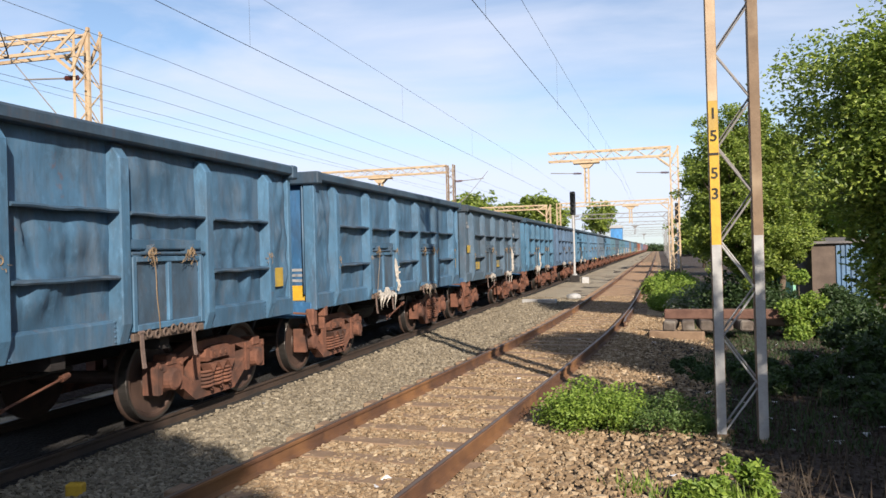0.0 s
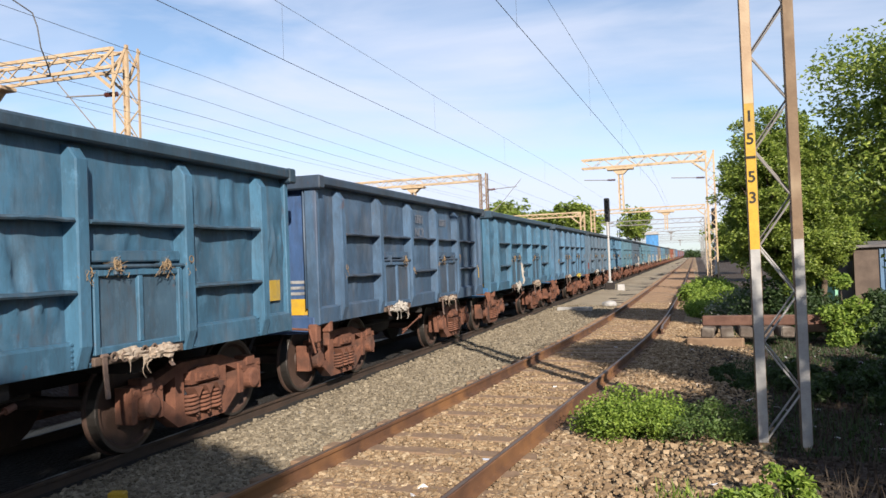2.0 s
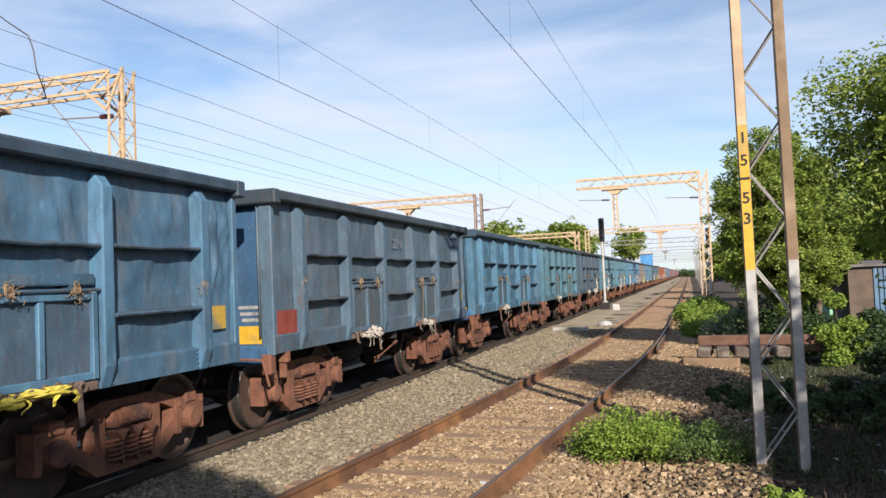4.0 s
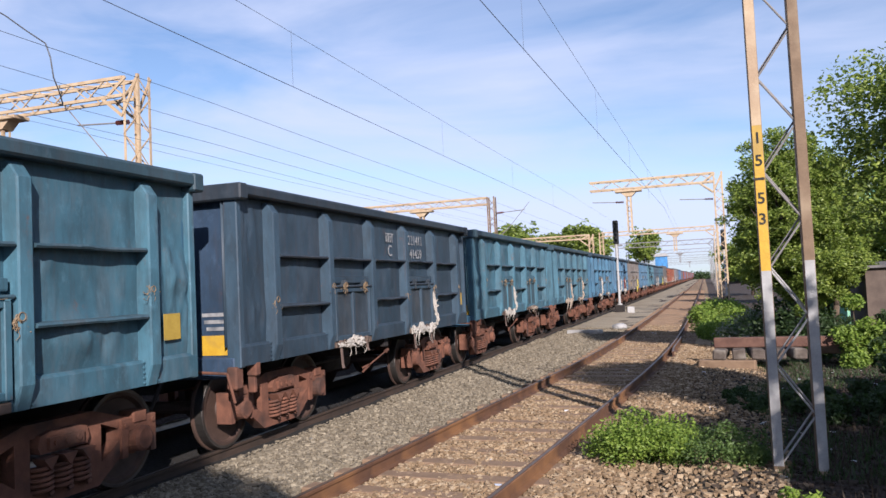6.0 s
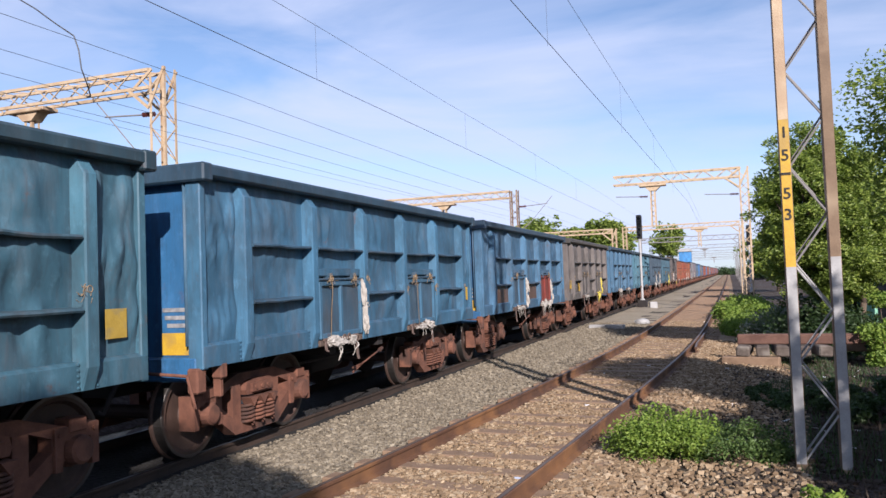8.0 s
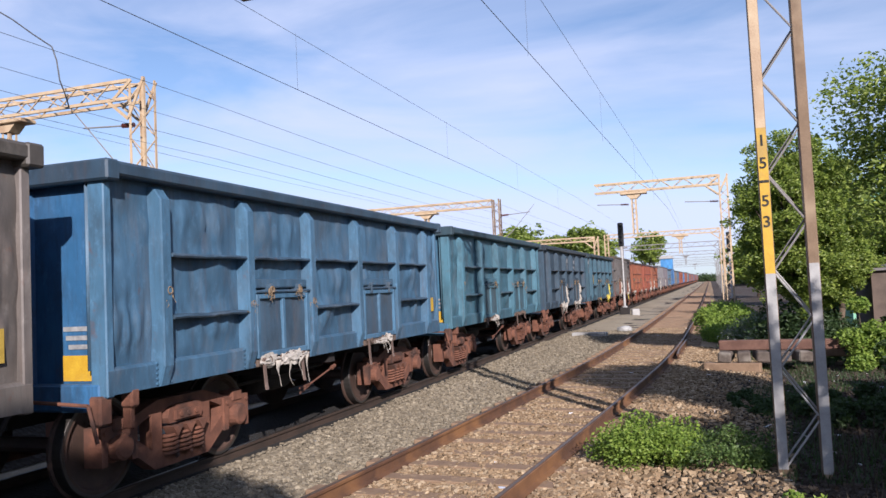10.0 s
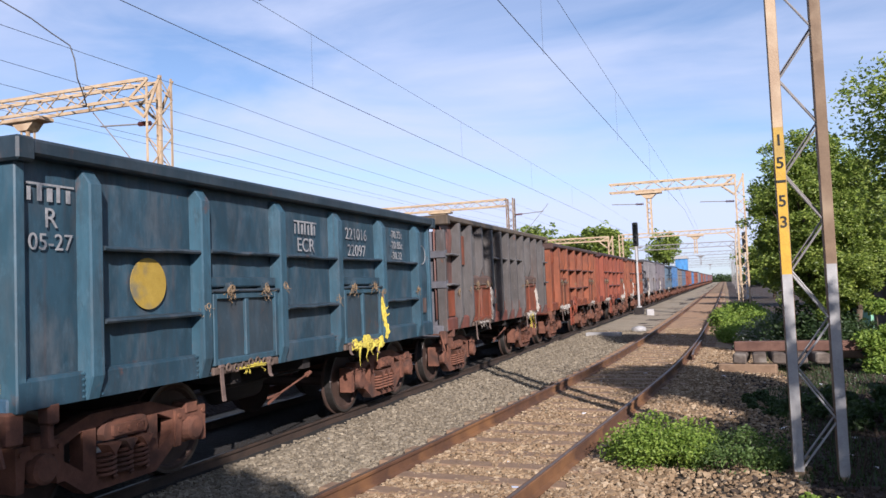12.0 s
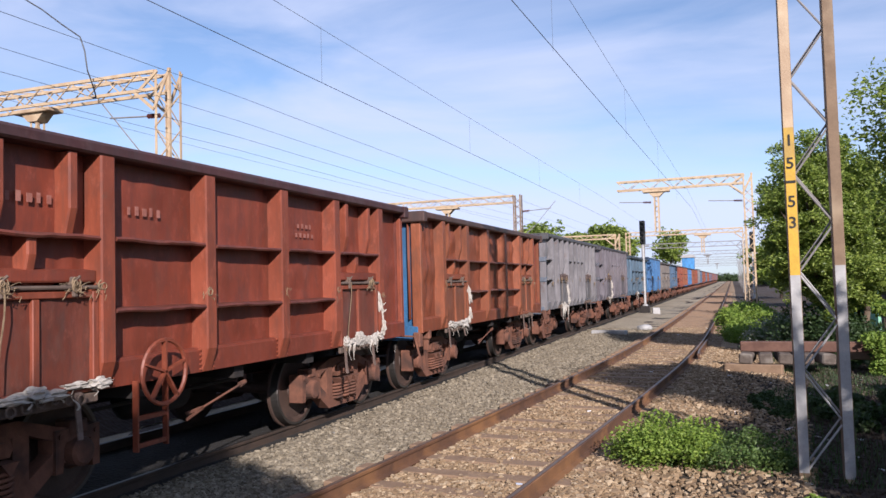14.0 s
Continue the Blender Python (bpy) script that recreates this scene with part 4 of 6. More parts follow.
            put("sacking", rag_mesh(sd, ww, hh), mat, w, pose(0.0, mid + r.uniform(-0.1, 0.1), 1.15), "torn sack cloth stuffed under the door", kind="stuff")
            if sd % 2:
                put("sacking", rag_mesh(sd + 20, 0.62, 0.13, 2), mat, w, pose(0.0, mid + 0.66, 1.55, 90 + 8, 0, 0), "torn sack cloth along the door edge", kind="stuff")
    WAGONS.append((w, k))
    return w


# ---- the train ----
M_FADEYEL = rough_stuff("faded_yellow_paint", (0.342, 0.228, 0.030), (0.418, 0.289, 0.046), 9, 0.7, third=(0.152, 0.144, 0.099))
M_GRIME = rough_stuff("oily_rust", (0.085, 0.060, 0.046), (0.140, 0.098, 0.074), 8, 0.85)


def livery(name, body, post=None, rim=None, door=None, end=None, amount=0.55, rust=0.55, dust=(0.13, 0.135, 0.14)):
    # Uprights coloured lighter: cleaner paint, and the sun on their flanks put in.
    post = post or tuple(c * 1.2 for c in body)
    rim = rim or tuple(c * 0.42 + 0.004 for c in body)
    return {
        "body": paint(name + "_side", body, dust, amount, rust),
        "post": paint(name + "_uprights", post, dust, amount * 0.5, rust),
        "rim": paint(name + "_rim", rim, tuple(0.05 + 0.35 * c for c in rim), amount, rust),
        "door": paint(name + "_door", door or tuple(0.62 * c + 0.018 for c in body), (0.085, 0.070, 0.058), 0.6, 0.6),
        # Blue liveries pass a more vivid end, with its fuller sun in the colour.
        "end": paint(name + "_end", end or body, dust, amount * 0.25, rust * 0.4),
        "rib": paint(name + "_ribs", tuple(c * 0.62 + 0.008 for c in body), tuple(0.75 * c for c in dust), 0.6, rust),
        "grime": M_GRIME,
    }


BLUE = livery("blue", (0.046, 0.110, 0.181), (0.056, 0.137, 0.223), end=(0.025, 0.103, 0.223))
BLUE2 = livery("bright_blue", (0.038, 0.108, 0.175), (0.046, 0.132, 0.213), end=(0.025, 0.112, 0.242), amount=0.4)
SLATE = livery("slate_blue", (0.044, 0.084, 0.142), (0.051, 0.100, 0.169), end=(0.036, 0.083, 0.193), amount=0.5)
GREYBLUE = livery("grey_blue", (0.056, 0.094, 0.130), (0.063, 0.110, 0.158), end=(0.032, 0.093, 0.188), amount=0.65, dust=(0.107, 0.090, 0.084))
NAVY = livery("dark_navy", (0.022, 0.043, 0.065), (0.032, 0.062, 0.092), amount=0.4, end=(0.025, 0.051, 0.092), dust=(0.063, 0.065, 0.074))
TEAL = livery("teal_blue", (0.043, 0.113, 0.154), (0.051, 0.134, 0.181), end=(0.036, 0.112, 0.184), amount=0.45)
DEEP = livery("deep_blue", (0.019, 0.054, 0.080), (0.029, 0.080, 0.114), end=(0.030, 0.079, 0.130), amount=0.5)
GREYBEIGE = livery("bleached_grey", (0.111, 0.098, 0.087), (0.136, 0.119, 0.107), rim=(0.066, 0.056, 0.044), end=(0.101, 0.112, 0.121), amount=0.7, rust=0.7, dust=(0.136, 0.109, 0.092))
GREYRUST = livery("grey_with_rust", (0.112, 0.104, 0.097), (0.083, 0.075, 0.070), rim=(0.101, 0.070, 0.039), door=(0.189, 0.047, 0.018), end=(0.106, 0.107, 0.121), amount=0.6, rust=0.9)
GREYRUST["sill"] = paint("red_lead_sill", (0.164, 0.050, 0.033), (0.126, 0.099, 0.091), 0.45, 0.5)
GREYRUST["bay"] = {0: paint("faded_red_patch", (0.151, 0.070, 0.054), (0.139, 0.122, 0.121), 0.7, 0.5)}
RED = livery("oxide_red", (0.180, 0.034, 0.014), (0.212, 0.048, 0.020), rim=(0.052, 0.015, 0.014), door=(0.128, 0.030, 0.015), end=(0.128, 0.030, 0.018), amount=0.4, rust=0.7, dust=(0.089, 0.034, 0.021))
RED2 = livery("brick_red", (0.188, 0.046, 0.016), (0.213, 0.061, 0.023), rim=(0.062, 0.027, 0.018), door=(0.163, 0.048, 0.019), end=(0.161, 0.034, 0.014), amount=0.5, rust=0.7, dust=(0.095, 0.040, 0.024))
LIGHTGREY = livery("pale_grey", (0.151, 0.144, 0.149), (0.172, 0.163, 0.169), end=(0.131, 0.154, 0.193), amount=0.5, rust=0.5)
MAUVE = livery("mauve_grey", (0.096, 0.083, 0.097), (0.121, 0.107, 0.121), end=(0.101, 0.103, 0.126), amount=0.5)
VIVID = livery("vivid_blue", (0.032, 0.110, 0.266), (0.044, 0.139, 0.302), amount=0.35)
M_REDDOOR = paint("fresh_red_lead", (0.189, 0.032, 0.021), (0.139, 0.058, 0.048), 0.35, 0.3)
M_BROWNPATCH = paint("rusted_panel", (0.107, 0.061, 0.042), (0.082, 0.076, 0.091), 0.5, 0.9)

W, B_, Y_ = M_RAG_W, M_RAG_B, M_RAG_Y
TRAIN = {
    0: ("A", BLUE, ()), 1: ("A", BLUE, ((2, W, 1, 0.9, 0.3), (4, B_, 2, 0.7, 0.2))),
    2: ("A", GREYBLUE, ((2, W, 4, 0.7, 0.2), (4, W, 5, 0.8, 0.3))), 3: ("A", BLUE2, ((2, W, 1, 1.0, 0.3), (4, B_, 2, 0.6, 0.2))),
    4: ("A", SLATE, ((2, W, 4, 0.9, 0.25), (4, B_, 2, 0.7, 0.15))), 5: ("A", BLUE2, ((2, W, 1, 0.5, 0.25), (4, B_, 6, 0.8, 0.2))),
    6: ("A", BLUE, ((2, B_, 4, 0.7, 0.2), (4, Y_, 6, 0.8, 0.15))), 7: ("A", GREYBLUE, ((2, W, 4, 0.8, 0.25), (4, W, 2, 0.5, 0.2))),
    8: ("A", BLUE2, ((2, W, 4, 0.7, 0.2),)), 9: ("A", TEAL, ((2, W, 2, 0.7, 0.2),)),
    10: ("A", NAVY, ((4, W, 1, 1.2, 0.28), (2, W, 4, 0.9, 0.22))), 11: ("A", TEAL, ((2, W, 1, 1.0, 0.25), (4, B_, 2, 0.6, 0.15))),
    12: ("A", TEAL, ((2, B_, 1, 1.35, 0.45), (4, B_, 3, 0.8, 0.3))), 13: ("A", BLUE2, ((2, W, 5, 0.8, 0.22), (4, W, 4, 0.7, 0.2))),
    14: ("A", BLUE, ((4, W, 1, 1.1, 0.3), (2, W, 3, 0.7, 0.25))), 15: ("A", GREYBEIGE, ((4, Y_, 1, 0.7, 0.3), (2, W, 2, 0.6, 0.15))),
    16: ("A", BLUE, ((2, W, 2, 1.0, 0.3), (4, W, 4, 0.5, 0.2))), 17: ("A", TEAL, ((2, W, 4, 0.6, 0.2),)),
    18: ("A", NAVY, ((2, W, 1, 1.0, 0.3), (4, W, 3, 1.0, 0.35))), 19: ("A", DEEP, ((4, Y_, 1, 1.0, 0.3), (2, Y_, 4, 0.4, 0.08))),
    20: ("C", GREYRUST, ((7, W, 1, 0.9, 0.14), (7, Y_, 4, 0.45, 0.36), (2, W, 3, 0.6, 0.12))), 21: ("B", RED2, ((1, W, 2, 1.2, 0.2), (5, W, 4, 0.6, 0.12))),
    22: ("B", RED, ((5, W, 1, 1.1, 0.25), (1, W, 4, 1.2, 0.14))), 23: ("B", RED2, ((1, W, 3, 0.9, 0.25),)),
    24: ("C", LIGHTGREY, ((2, W, 1, 0.9, 0.5),)), 25: ("C", MAUVE, ((2, W, 3, 0.5, 0.3),)), 26: ("A", GREYBLUE, ((2, W, 4, 0.7, 0.4),)),
    27: ("C", VIVID, ()), 28: ("A", GREYBEIGE, ()), 29: ("A", SLATE, ()), 30: ("B", RED, ()), 31: ("B", RED2, ()), 32: ("A", VIVID, ()),
    33: ("B", RED2, ()), 34: ("B", RED, ()), 35: ("C", LIGHTGREY, ()),
}
NAMES = {id(BLUE): "weathered blue", id(BLUE2): "bright blue", id(SLATE): "dusty slate-blue", id(GREYBLUE): "dusty grey-blue", id(NAVY): "sooty dark navy", id(TEAL): "faded teal-blue", id(DEEP): "clean deep blue",
         id(GREYBEIGE): "bleached grey", id(GREYRUST): "grey and rust-patched", id(RED): "oxide red", id(RED2): "stained brick-red", id(LIGHTGREY): "pale grey", id(MAUVE): "mauve-grey", id(VIVID): "vivid blue"}
FAR_MIX = [RED, RED2, BLUE, RED, SLATE, RED2, RED, GREYBLUE]
N_WAGONS = 54
for k in range(N_WAGONS):
    kind, col, rags = TRAIN.get(k, ("B" if FAR_MIX[k % 8] in (RED, RED2) else "A", FAR_MIX[k % 8], ()))
    full = k < 30
    text = "open-top %s steel freight wagon" % NAMES[id(col)]
    if rags:
        text += ", %s sacking at doors" % ("yellow" if any(q[1] is Y_ for q in rags) else "torn white" if any(q[1] is W for q in rags) else "soiled")
    w = wagon(k, kind, dict(col), text, door={14: {4: M_REDDOOR}}.get(k), ends=BLUE["end"] if k == 23 else None, rags=rags, full=full)
    end_y = -BODY / 2
    if full and kind == "A":
        plate(w, 4.48, 1.62, 0.26, 0.27, M_BROWNPATCH if k == 19 else M_YEL if k % 3 else M_FADEYEL, "yellow_patch", "yellow painted square")
        me = cached("endpatch", lambda: Shape().box(-0.2, 0.2, 0, 0.006, -0.12, 0.12).mesh("mark"))
        put("yellow_patch", me, M_YEL, w, pose(1.13, end_y + 0.092, 1.32), "yellow painted square")
        for q in range(3):
            me = cached(("endbar", q), lambda: Shape().box(-0.12 - 0.03 * q, 0.14, 0, 0.004, -0.022, 0.022).mesh("mark"))
            put("lettering_bar", me, M_LETTER, w, pose(1.12, end_y + 0.093, 1.52 + 0.085 * q), "small worn white lettering")
    if k == 2:
        writing(w, "RETURN", -4.50, 2.64, 0.145)
        plate(w, -4.48, 2.76, 0.36, 0.07, M_LETTER, "lettering_bar", "worn white lettering")
        writing(w, "220719\n18800", 3.26, 2.64, 0.25)
        plate(w, 3.26, 2.96, 0.62, 0.09, M_LETTER, "lettering_bar", "worn white lettering")
        writing(w, "SER", 4.48, 2.5, 0.26)
        for q, (yy, zz, a, b) in enumerate(((3.2, 2.2, 0.9, 0.05), (2.9, 2.05, 0.25, 0.07), (3.6, 2.05, 0.3, 0.07), (2.9, 1.9, 0.25, 0.07), (3.6, 1.9, 0.3, 0.07), (3.26, 1.5, 1.0, 0.05), (3.2, 1.4, 0.9, 0.05))):
            plate(w, yy, zz, a, b, M_LETTER, "lettering_bar", "worn white lettering")
        for yy, zz in ((-3.2, 1.5), (0.1, 1.5), (-4.3, 2.0)):
            plate(w, yy, zz, 0.5, 0.22, M_FADEYEL, "yellow_patch", "yellow painted square")
    if k == 4:
        writing(w, "NCR", 0.0, 2.52, 0.26, M_GHOST)
        plate(w, 0.0, 2.80, 0.46, 0.16, M_GHOST, "lettering_bar", "worn-away white lettering")
        plate(w, 1.63, 2.78, 0.5, 0.14, M_GHOST, "lettering_bar", "worn-away white lettering")
    if k == 7:
        writing(w, "2216", 0.2, 2.68, 0.26, M_GHOST)
    if k == 10:
        writing(w, "221411\n41459", 1.63, 2.68, 0.26)
        writing(w, "C", 0.25, 2.58, 0.28)
        plate(w, 0.25, 2.82, 0.36, 0.16, M_LETTER, "lettering_bar", "worn white lettering")
    if k == 14:
        for yy in (0.0, -3.26):
            plate(w, yy, 1.50, 1.28, 0.44, M_BROWNPATCH, "rusted_patch", "rust-brown bare steel patch", PANEL_X + 0.042)
        plate(w, 4.5, 1.4, 0.6, 0.2, M_BROWNPATCH, "rusted_patch", "rust-brown bare steel patch", PANEL_X + 0.044)
    if k == 7:
        plate(w, -4.5, 1.42, 0.66, 0.42, M_REDDOOR, "red_patch", "red lead primer patch", PANEL_X + 0.042)
    if k == 20:
        for yy, zz, a, b in ((-3.75, 2.72, 0.60, 0.62), (-4.52, 1.62, 0.55, 0.55), (-1.2, 1.40, 0.6, 0.2), (-0.42, 1.42, 0.56, 0.24), (0.34, 1.42, 0.56, 0.24), (1.13, 1.42, 0.6, 0.22), (-1.2, 1.75, 0.5, 0.2), (3.6, 1.42, 0.6, 0.2)):
            plate(w, yy, zz, a, b, GREYRUST["door"], "red_patch", "red lead primer patch", PANEL_X + 0.042)
    if k == 15:
        for yy, zz in ((-2.6, 1.5), (-4.4, 1.62)):
            plate(w, yy, zz, 0.3, 0.3, M_YEL, "yellow_patch", "worn yellow paint patch", PANEL_X + 0.042)
    if k == 25:
        plate(w, 0.6, 2.25, 6.2, 0.3, M_YEL, "yellow_band", "broad yellow painted band", PANEL_X + 0.044)
    if k == 18:
        writing(w, "C R", 0.0, 2.56, 0.28)
        plate(w, 0.0, 2.80, 0.62, 0.18, M_LETTER, "lettering_bar", "worn white lettering")
        writing(w, "220116\n10293", 1.63, 2.66, 0.25)
    if k == 19:
        writing(w, "R", -4.48, 2.62, 0.24)
        writing(w, "05-27", -4.48, 2.42, 0.20)
        plate(w, -4.48, 2.84, 0.5, 0.15, M_LETTER, "lettering_bar", "worn white lettering")
        writing(w, "ECR", 0.0, 2.56, 0.26)
        plate(w, 0.0, 2.80, 0.6, 0.18, M_LETTER, "lettering_bar", "worn white lettering")
        writing(w, "221016\n22097", 1.63, 2.66, 0.25)
        writing(w, "-70.75t\n-20.85t\n-30.32", 3.26, 2.68, 0.18)
        me = Shape().lathe([(0, 0.0), (0, 0.25), (0.006, 0.25), (0.006, 0.0)], "x", 32).mesh("disc")
        put("yellow_disc", me, M_FADEYEL, w, pose(SHEET_X[w.name] + 0.04, -3.08, 2.07), "yellow painted disc")
        put("ring_mark", Shape().ring((0, 0, 0), "x", 0.17, 0.008, 32, 4).mesh("ring_mark"), M_LETTER, w, pose(SHEET_X[w.name] + 0.04, 4.23, 2.55), "white painted ring")
    if k == 22:
        for yy, zz, a, b in ((-1.6, 2.70, 0.5, 0.1), (1.6, 2.74, 0.4, 0.07), (1.6, 2.62, 0.5, 0.07), (-3.0, 2.72, 0.5, 0.1)):
            plate(w, yy, zz, a, b, M_GHOSTRED, "lettering_bar", "worn-away pale lettering")
    if k in (21, 22):
        s = Shape().ring((0, 0, 0), "x", 0.30, 0.022, 28, 6)
        for q in range(5):
            a = 2 * math.pi * q / 5 + 0.3
            s.bar((0, 0, 0), (0, 0.29 * math.cos(a), 0.29 * math.sin(a)), 0.05, 0.02)
        put("handwheel", s.mesh("handwheel"), RED["post"], w, pose(1.70, -1.55, 1.16), "red brake handwheel")
        s = Shape().bar((1.58, -1.80, 1.1), (1.58, -1.80, 0.45), 0.06, 0.02).bar((1.58, -1.40, 1.1), (1.58, -1.40, 0.45), 0.06, 0.02).bar((1.58, -1.80, 0.5), (1.58, -1.40, 0.5), 0.04).bar((1.58, -1.80, 0.75), (1.58, -1.40, 0.75), 0.04)
        put("step_ladder", s.mesh("step_ladder"), RED["post"], w)


# ---- masts, portals, wires ----
def channel_leg(x, y, z0, z1, w, d=0.17, t=0.012):
    """A rolled channel, open at the back."""
    h = w / 2
    return Shape().prism([(x - h, y), (x + h, y), (x + h, y + d), (x + h - t, y + d), (x + h - t, y + t), (x - h + t, y + t), (x - h + t, y + d), (x - h, y + d)], "z", z0, z1)


def near_mast():
    """Two channel legs, laced, with painted number bands."""
    mst = thing("catenary_mast", "laced two-legged steel mast, rusty above, painted white and yellow below", "mast", pose(0, 0, 0))
    yl, zb = 8.78, -0.45
    xl, xr, wl_ = 0.605, 1.025, 0.095
    for x, zs in ((xl, ((zb, -0.16, M_MASTBROWN, "rusty foot"), (-0.16, 1.86, M_WHITE, "white painted leg"), (1.86, 3.40, M_YEL, "yellow painted leg"), (3.40, 8.6, M_CREAM, "cream upper leg"))), (xr, ((zb, -0.20, M_MASTBROWN, "rusty foot"), (-0.20, 1.95, M_WHITE, "white painted leg"), (1.95, 8.6, M_MASTBROWN, "rust-brown upper leg")))):
        for a, b, m, lab in zs:
            put("leg", channel_leg(x, yl, a, b, wl_).mesh("leg"), m, mst, label=lab)
        for sx in (-1, 1):
            q = x + sx * (wl_ / 2 + 0.0025)
            put("leg_flange", Shape().box(q - 0.0022, q + 0.0022, yl + 0.006, yl + 0.172, zb, 8.6).mesh("leg_flange"), M_MASTBROWN, mst, label="rust-brown side of the leg")
    z, i = -0.12, 0
    while z < 8.2:
        a, b = (xr - wl_ / 2, xl + wl_ / 2) if i % 2 else (xl + wl_ / 2, xr - wl_ / 2)
        for dy, dz in ((0.03, 0.0), (0.14, 0.05)):
            put("lacing_bar", Shape().tube((a, yl + dy, z + dz), (b, yl + dy, z + 0.46 + dz), 0.011, n=6).mesh("lacing_bar"), M_WHITE if z < 1.7 else M_GALV, mst)
        z += 0.505
        i += 1
    for txt, z in (("1", 3.26), ("5", 3.02), ("5", 2.62), ("3", 2.40)):
        cu = bpy.data.curves.new("numeral", "FONT")
        cu.body, cu.size, cu.align_x, cu.align_y, cu.extrude, cu.offset = txt, 0.165, "CENTER", "CENTER", 0.002, 0.002
        cu.materials.append(M_DARKTEXT)
        ob = new("numeral", cu)
        ob.parent = mst
        ob.matrix_basis = pose(xl, yl - 0.004, z, 90, 0, 0)
        tagged(ob, "black stencilled numeral")
    put("dash_mark", Shape().box(-0.045, 0.045, -0.004, 0, -0.013, 0.013).mesh("dash_mark"), M_DARKTEXT, mst, pose(xl, yl - 0.002, 2.83))
    return mst


def lattice_column(name, x, y, z0, z1, w, parent, mat, lab=""):
    h, t, g = w / 2, 0.012, 0.08
    for sx in (-1, 1):
        for sy in (-1, 1):
            c = [(0, 0), (-g * sx, 0), (-g * sx, -t * sy), (-t * sx, -t * sy), (-t * sx, -g * sy), (0, -g * sy)]
            put(name + "_leg", Shape().prism([(x + sx * h + p, y + sy * h + q) for p, q in c], "z", z0, z1).mesh(name), mat, parent, label=lab)
    s = Shape()
    z, i = z0 + 0.1, 0
    while z < z1 - w:
        a, b = (-h, h) if i % 2 else (h, -h)
        s.bar((x + a, y - h, z), (x + b, y - h, z + w), 0.012, 0.035).bar((x - a, y + h, z), (x - b, y + h, z + w), 0.012, 0.035)
        s.bar((x - h, y + a, z), (x - h, y + b, z + w), 0.012, 0.035).bar((x + h, y - a, z), (x + h, y - b, z + w), 0.012, 0.035)
        z += w
        i += 1
    put("lacing", s.mesh("lacing"), mat, parent, kind="stuff")


def boom(x0, x1, y, z0, z1, w, parent, mat):
    """A lattice beam across the tracks."""
    h = w / 2
    for sy in (-1, 1):
        for za, zb in ((z1 - 0.09, z1), (z0, z0 + 0.09)):
            put("beam_chord", Shape().box(x0, x1, y + sy * h - 0.035, y + sy * h + 0.035, za, zb).mesh("beam_chord"), mat, parent)
    s = Shape()
    n = max(2, int(abs(x1 - x0) / (z1 - z0) / 1.0))
    for i in range(n):
        a, b = x0 + (x1 - x0) * i / n, x0 + (x1 - x0) * (i + 1) / n
        for sy in (-1, 1):
            p, q = (z0 + 0.05, z1 - 0.05) if i % 2 else (z1 - 0.05, z0 + 0.05)
            s.bar((a, y + sy * h, p), (b, y + sy * h, q), 0.03, 0.03)
        s.bar((a, y - h, z1 - 0.04), (b, y + h, z1 - 0.04), 0.03, 0.03)
    put("beam_lacing", s.mesh("beam_lacing"), mat, parent, kind="stuff")


def insulator(p, q, parent, n=6, r=0.075):
    p, q = Vector(p), Vector(q)
    s = Shape()
    s.tube(p, q, 0.028, n=8)
    for i in range(n):
        a = p.lerp(q, (i + 0.25) / n)
        b = p.lerp(q, (i + 0.75) / n)
        s.tube(a, b, r, r * 0.72, n=12)
    put("insulator", s.mesh("insulator"), M_INSUL, parent, label="brown ribbed insulator")


def portal(y, x_right, x_left, z_low, z_high, mat, w=0.5, drops=(), arms=(), label="cream lattice steel portal over the tracks", left_col=True, knee=True, col=None, rods=False):
    p = thing("catenary_portal", label, "portal", group="catenary portals")
    lattice_column("column", x_right, y, -0.3, z_high, w, p, col or mat)
    if left_col:
        lattice_column("column", x_left, y, -0.3, z_high, w, p, mat)
    boom(x_left, x_right - w / 2, y, z_low, z_high, w, p, mat)
    if knee:
        for sy in (-1, 1):
            yy = y + sy * (w / 2 + 0.01)
            for a, b in (((-0.75, 0.05), (-0.02, -0.55)), ((-0.6, 0.0), (0.1, z_high - z_low - 0.05)), ((0.0, -0.5), (w, z_high - z_low - 0.05))):
                q = x_right - w / 2
                put("knee_brace", Shape().bar((q + a[0], yy, z_low + a[1]), (q + b[0], yy, z_low + b[1]), 0.04, 0.08).mesh("knee_brace"), mat, p)
    for x, z in drops:
        s = Shape()
        s.box(x - 0.75, x + 0.75, y - 0.3, y + 0.3, z_low - 0.16, z_low - 0.04, 0.02)
        s.prism([(x - 0.45, z_low - 0.16), (x + 0.45, z_low - 0.16), (x + 0.18, z_low - 0.42), (x - 0.18, z_low - 0.42)], "y", y - 0.2, y + 0.2)
        put("drop_bracket", s.mesh("drop_bracket"), mat, p)
        lattice_column("drop_post", x, y, z, z_low - 0.4, 0.3, p, mat)
    for x, side, z in arms:
        d = side
        insulator((x + d * 0.30, y, z), (x + d * 0.75, y, z + 0.02), p)
        s = Shape()
        s.tube((x + d * 0.75, y, z + 0.02), (x + d * 2.1, y, z + 0.10), 0.024)
        if not rods:
            s.tube((x + d * 2.4, y, z + 0.55), (x + d * 1.0, y, z - 1.0), 0.018)
            s.tube((x + d * 0.3, y, z - 1.55), (x + d * 1.0, y, z - 1.0), 0.03)
        put("cantilever_arm", s.mesh("cantilever_arm"), M_GALV, p)
    return p


mast = near_mast()
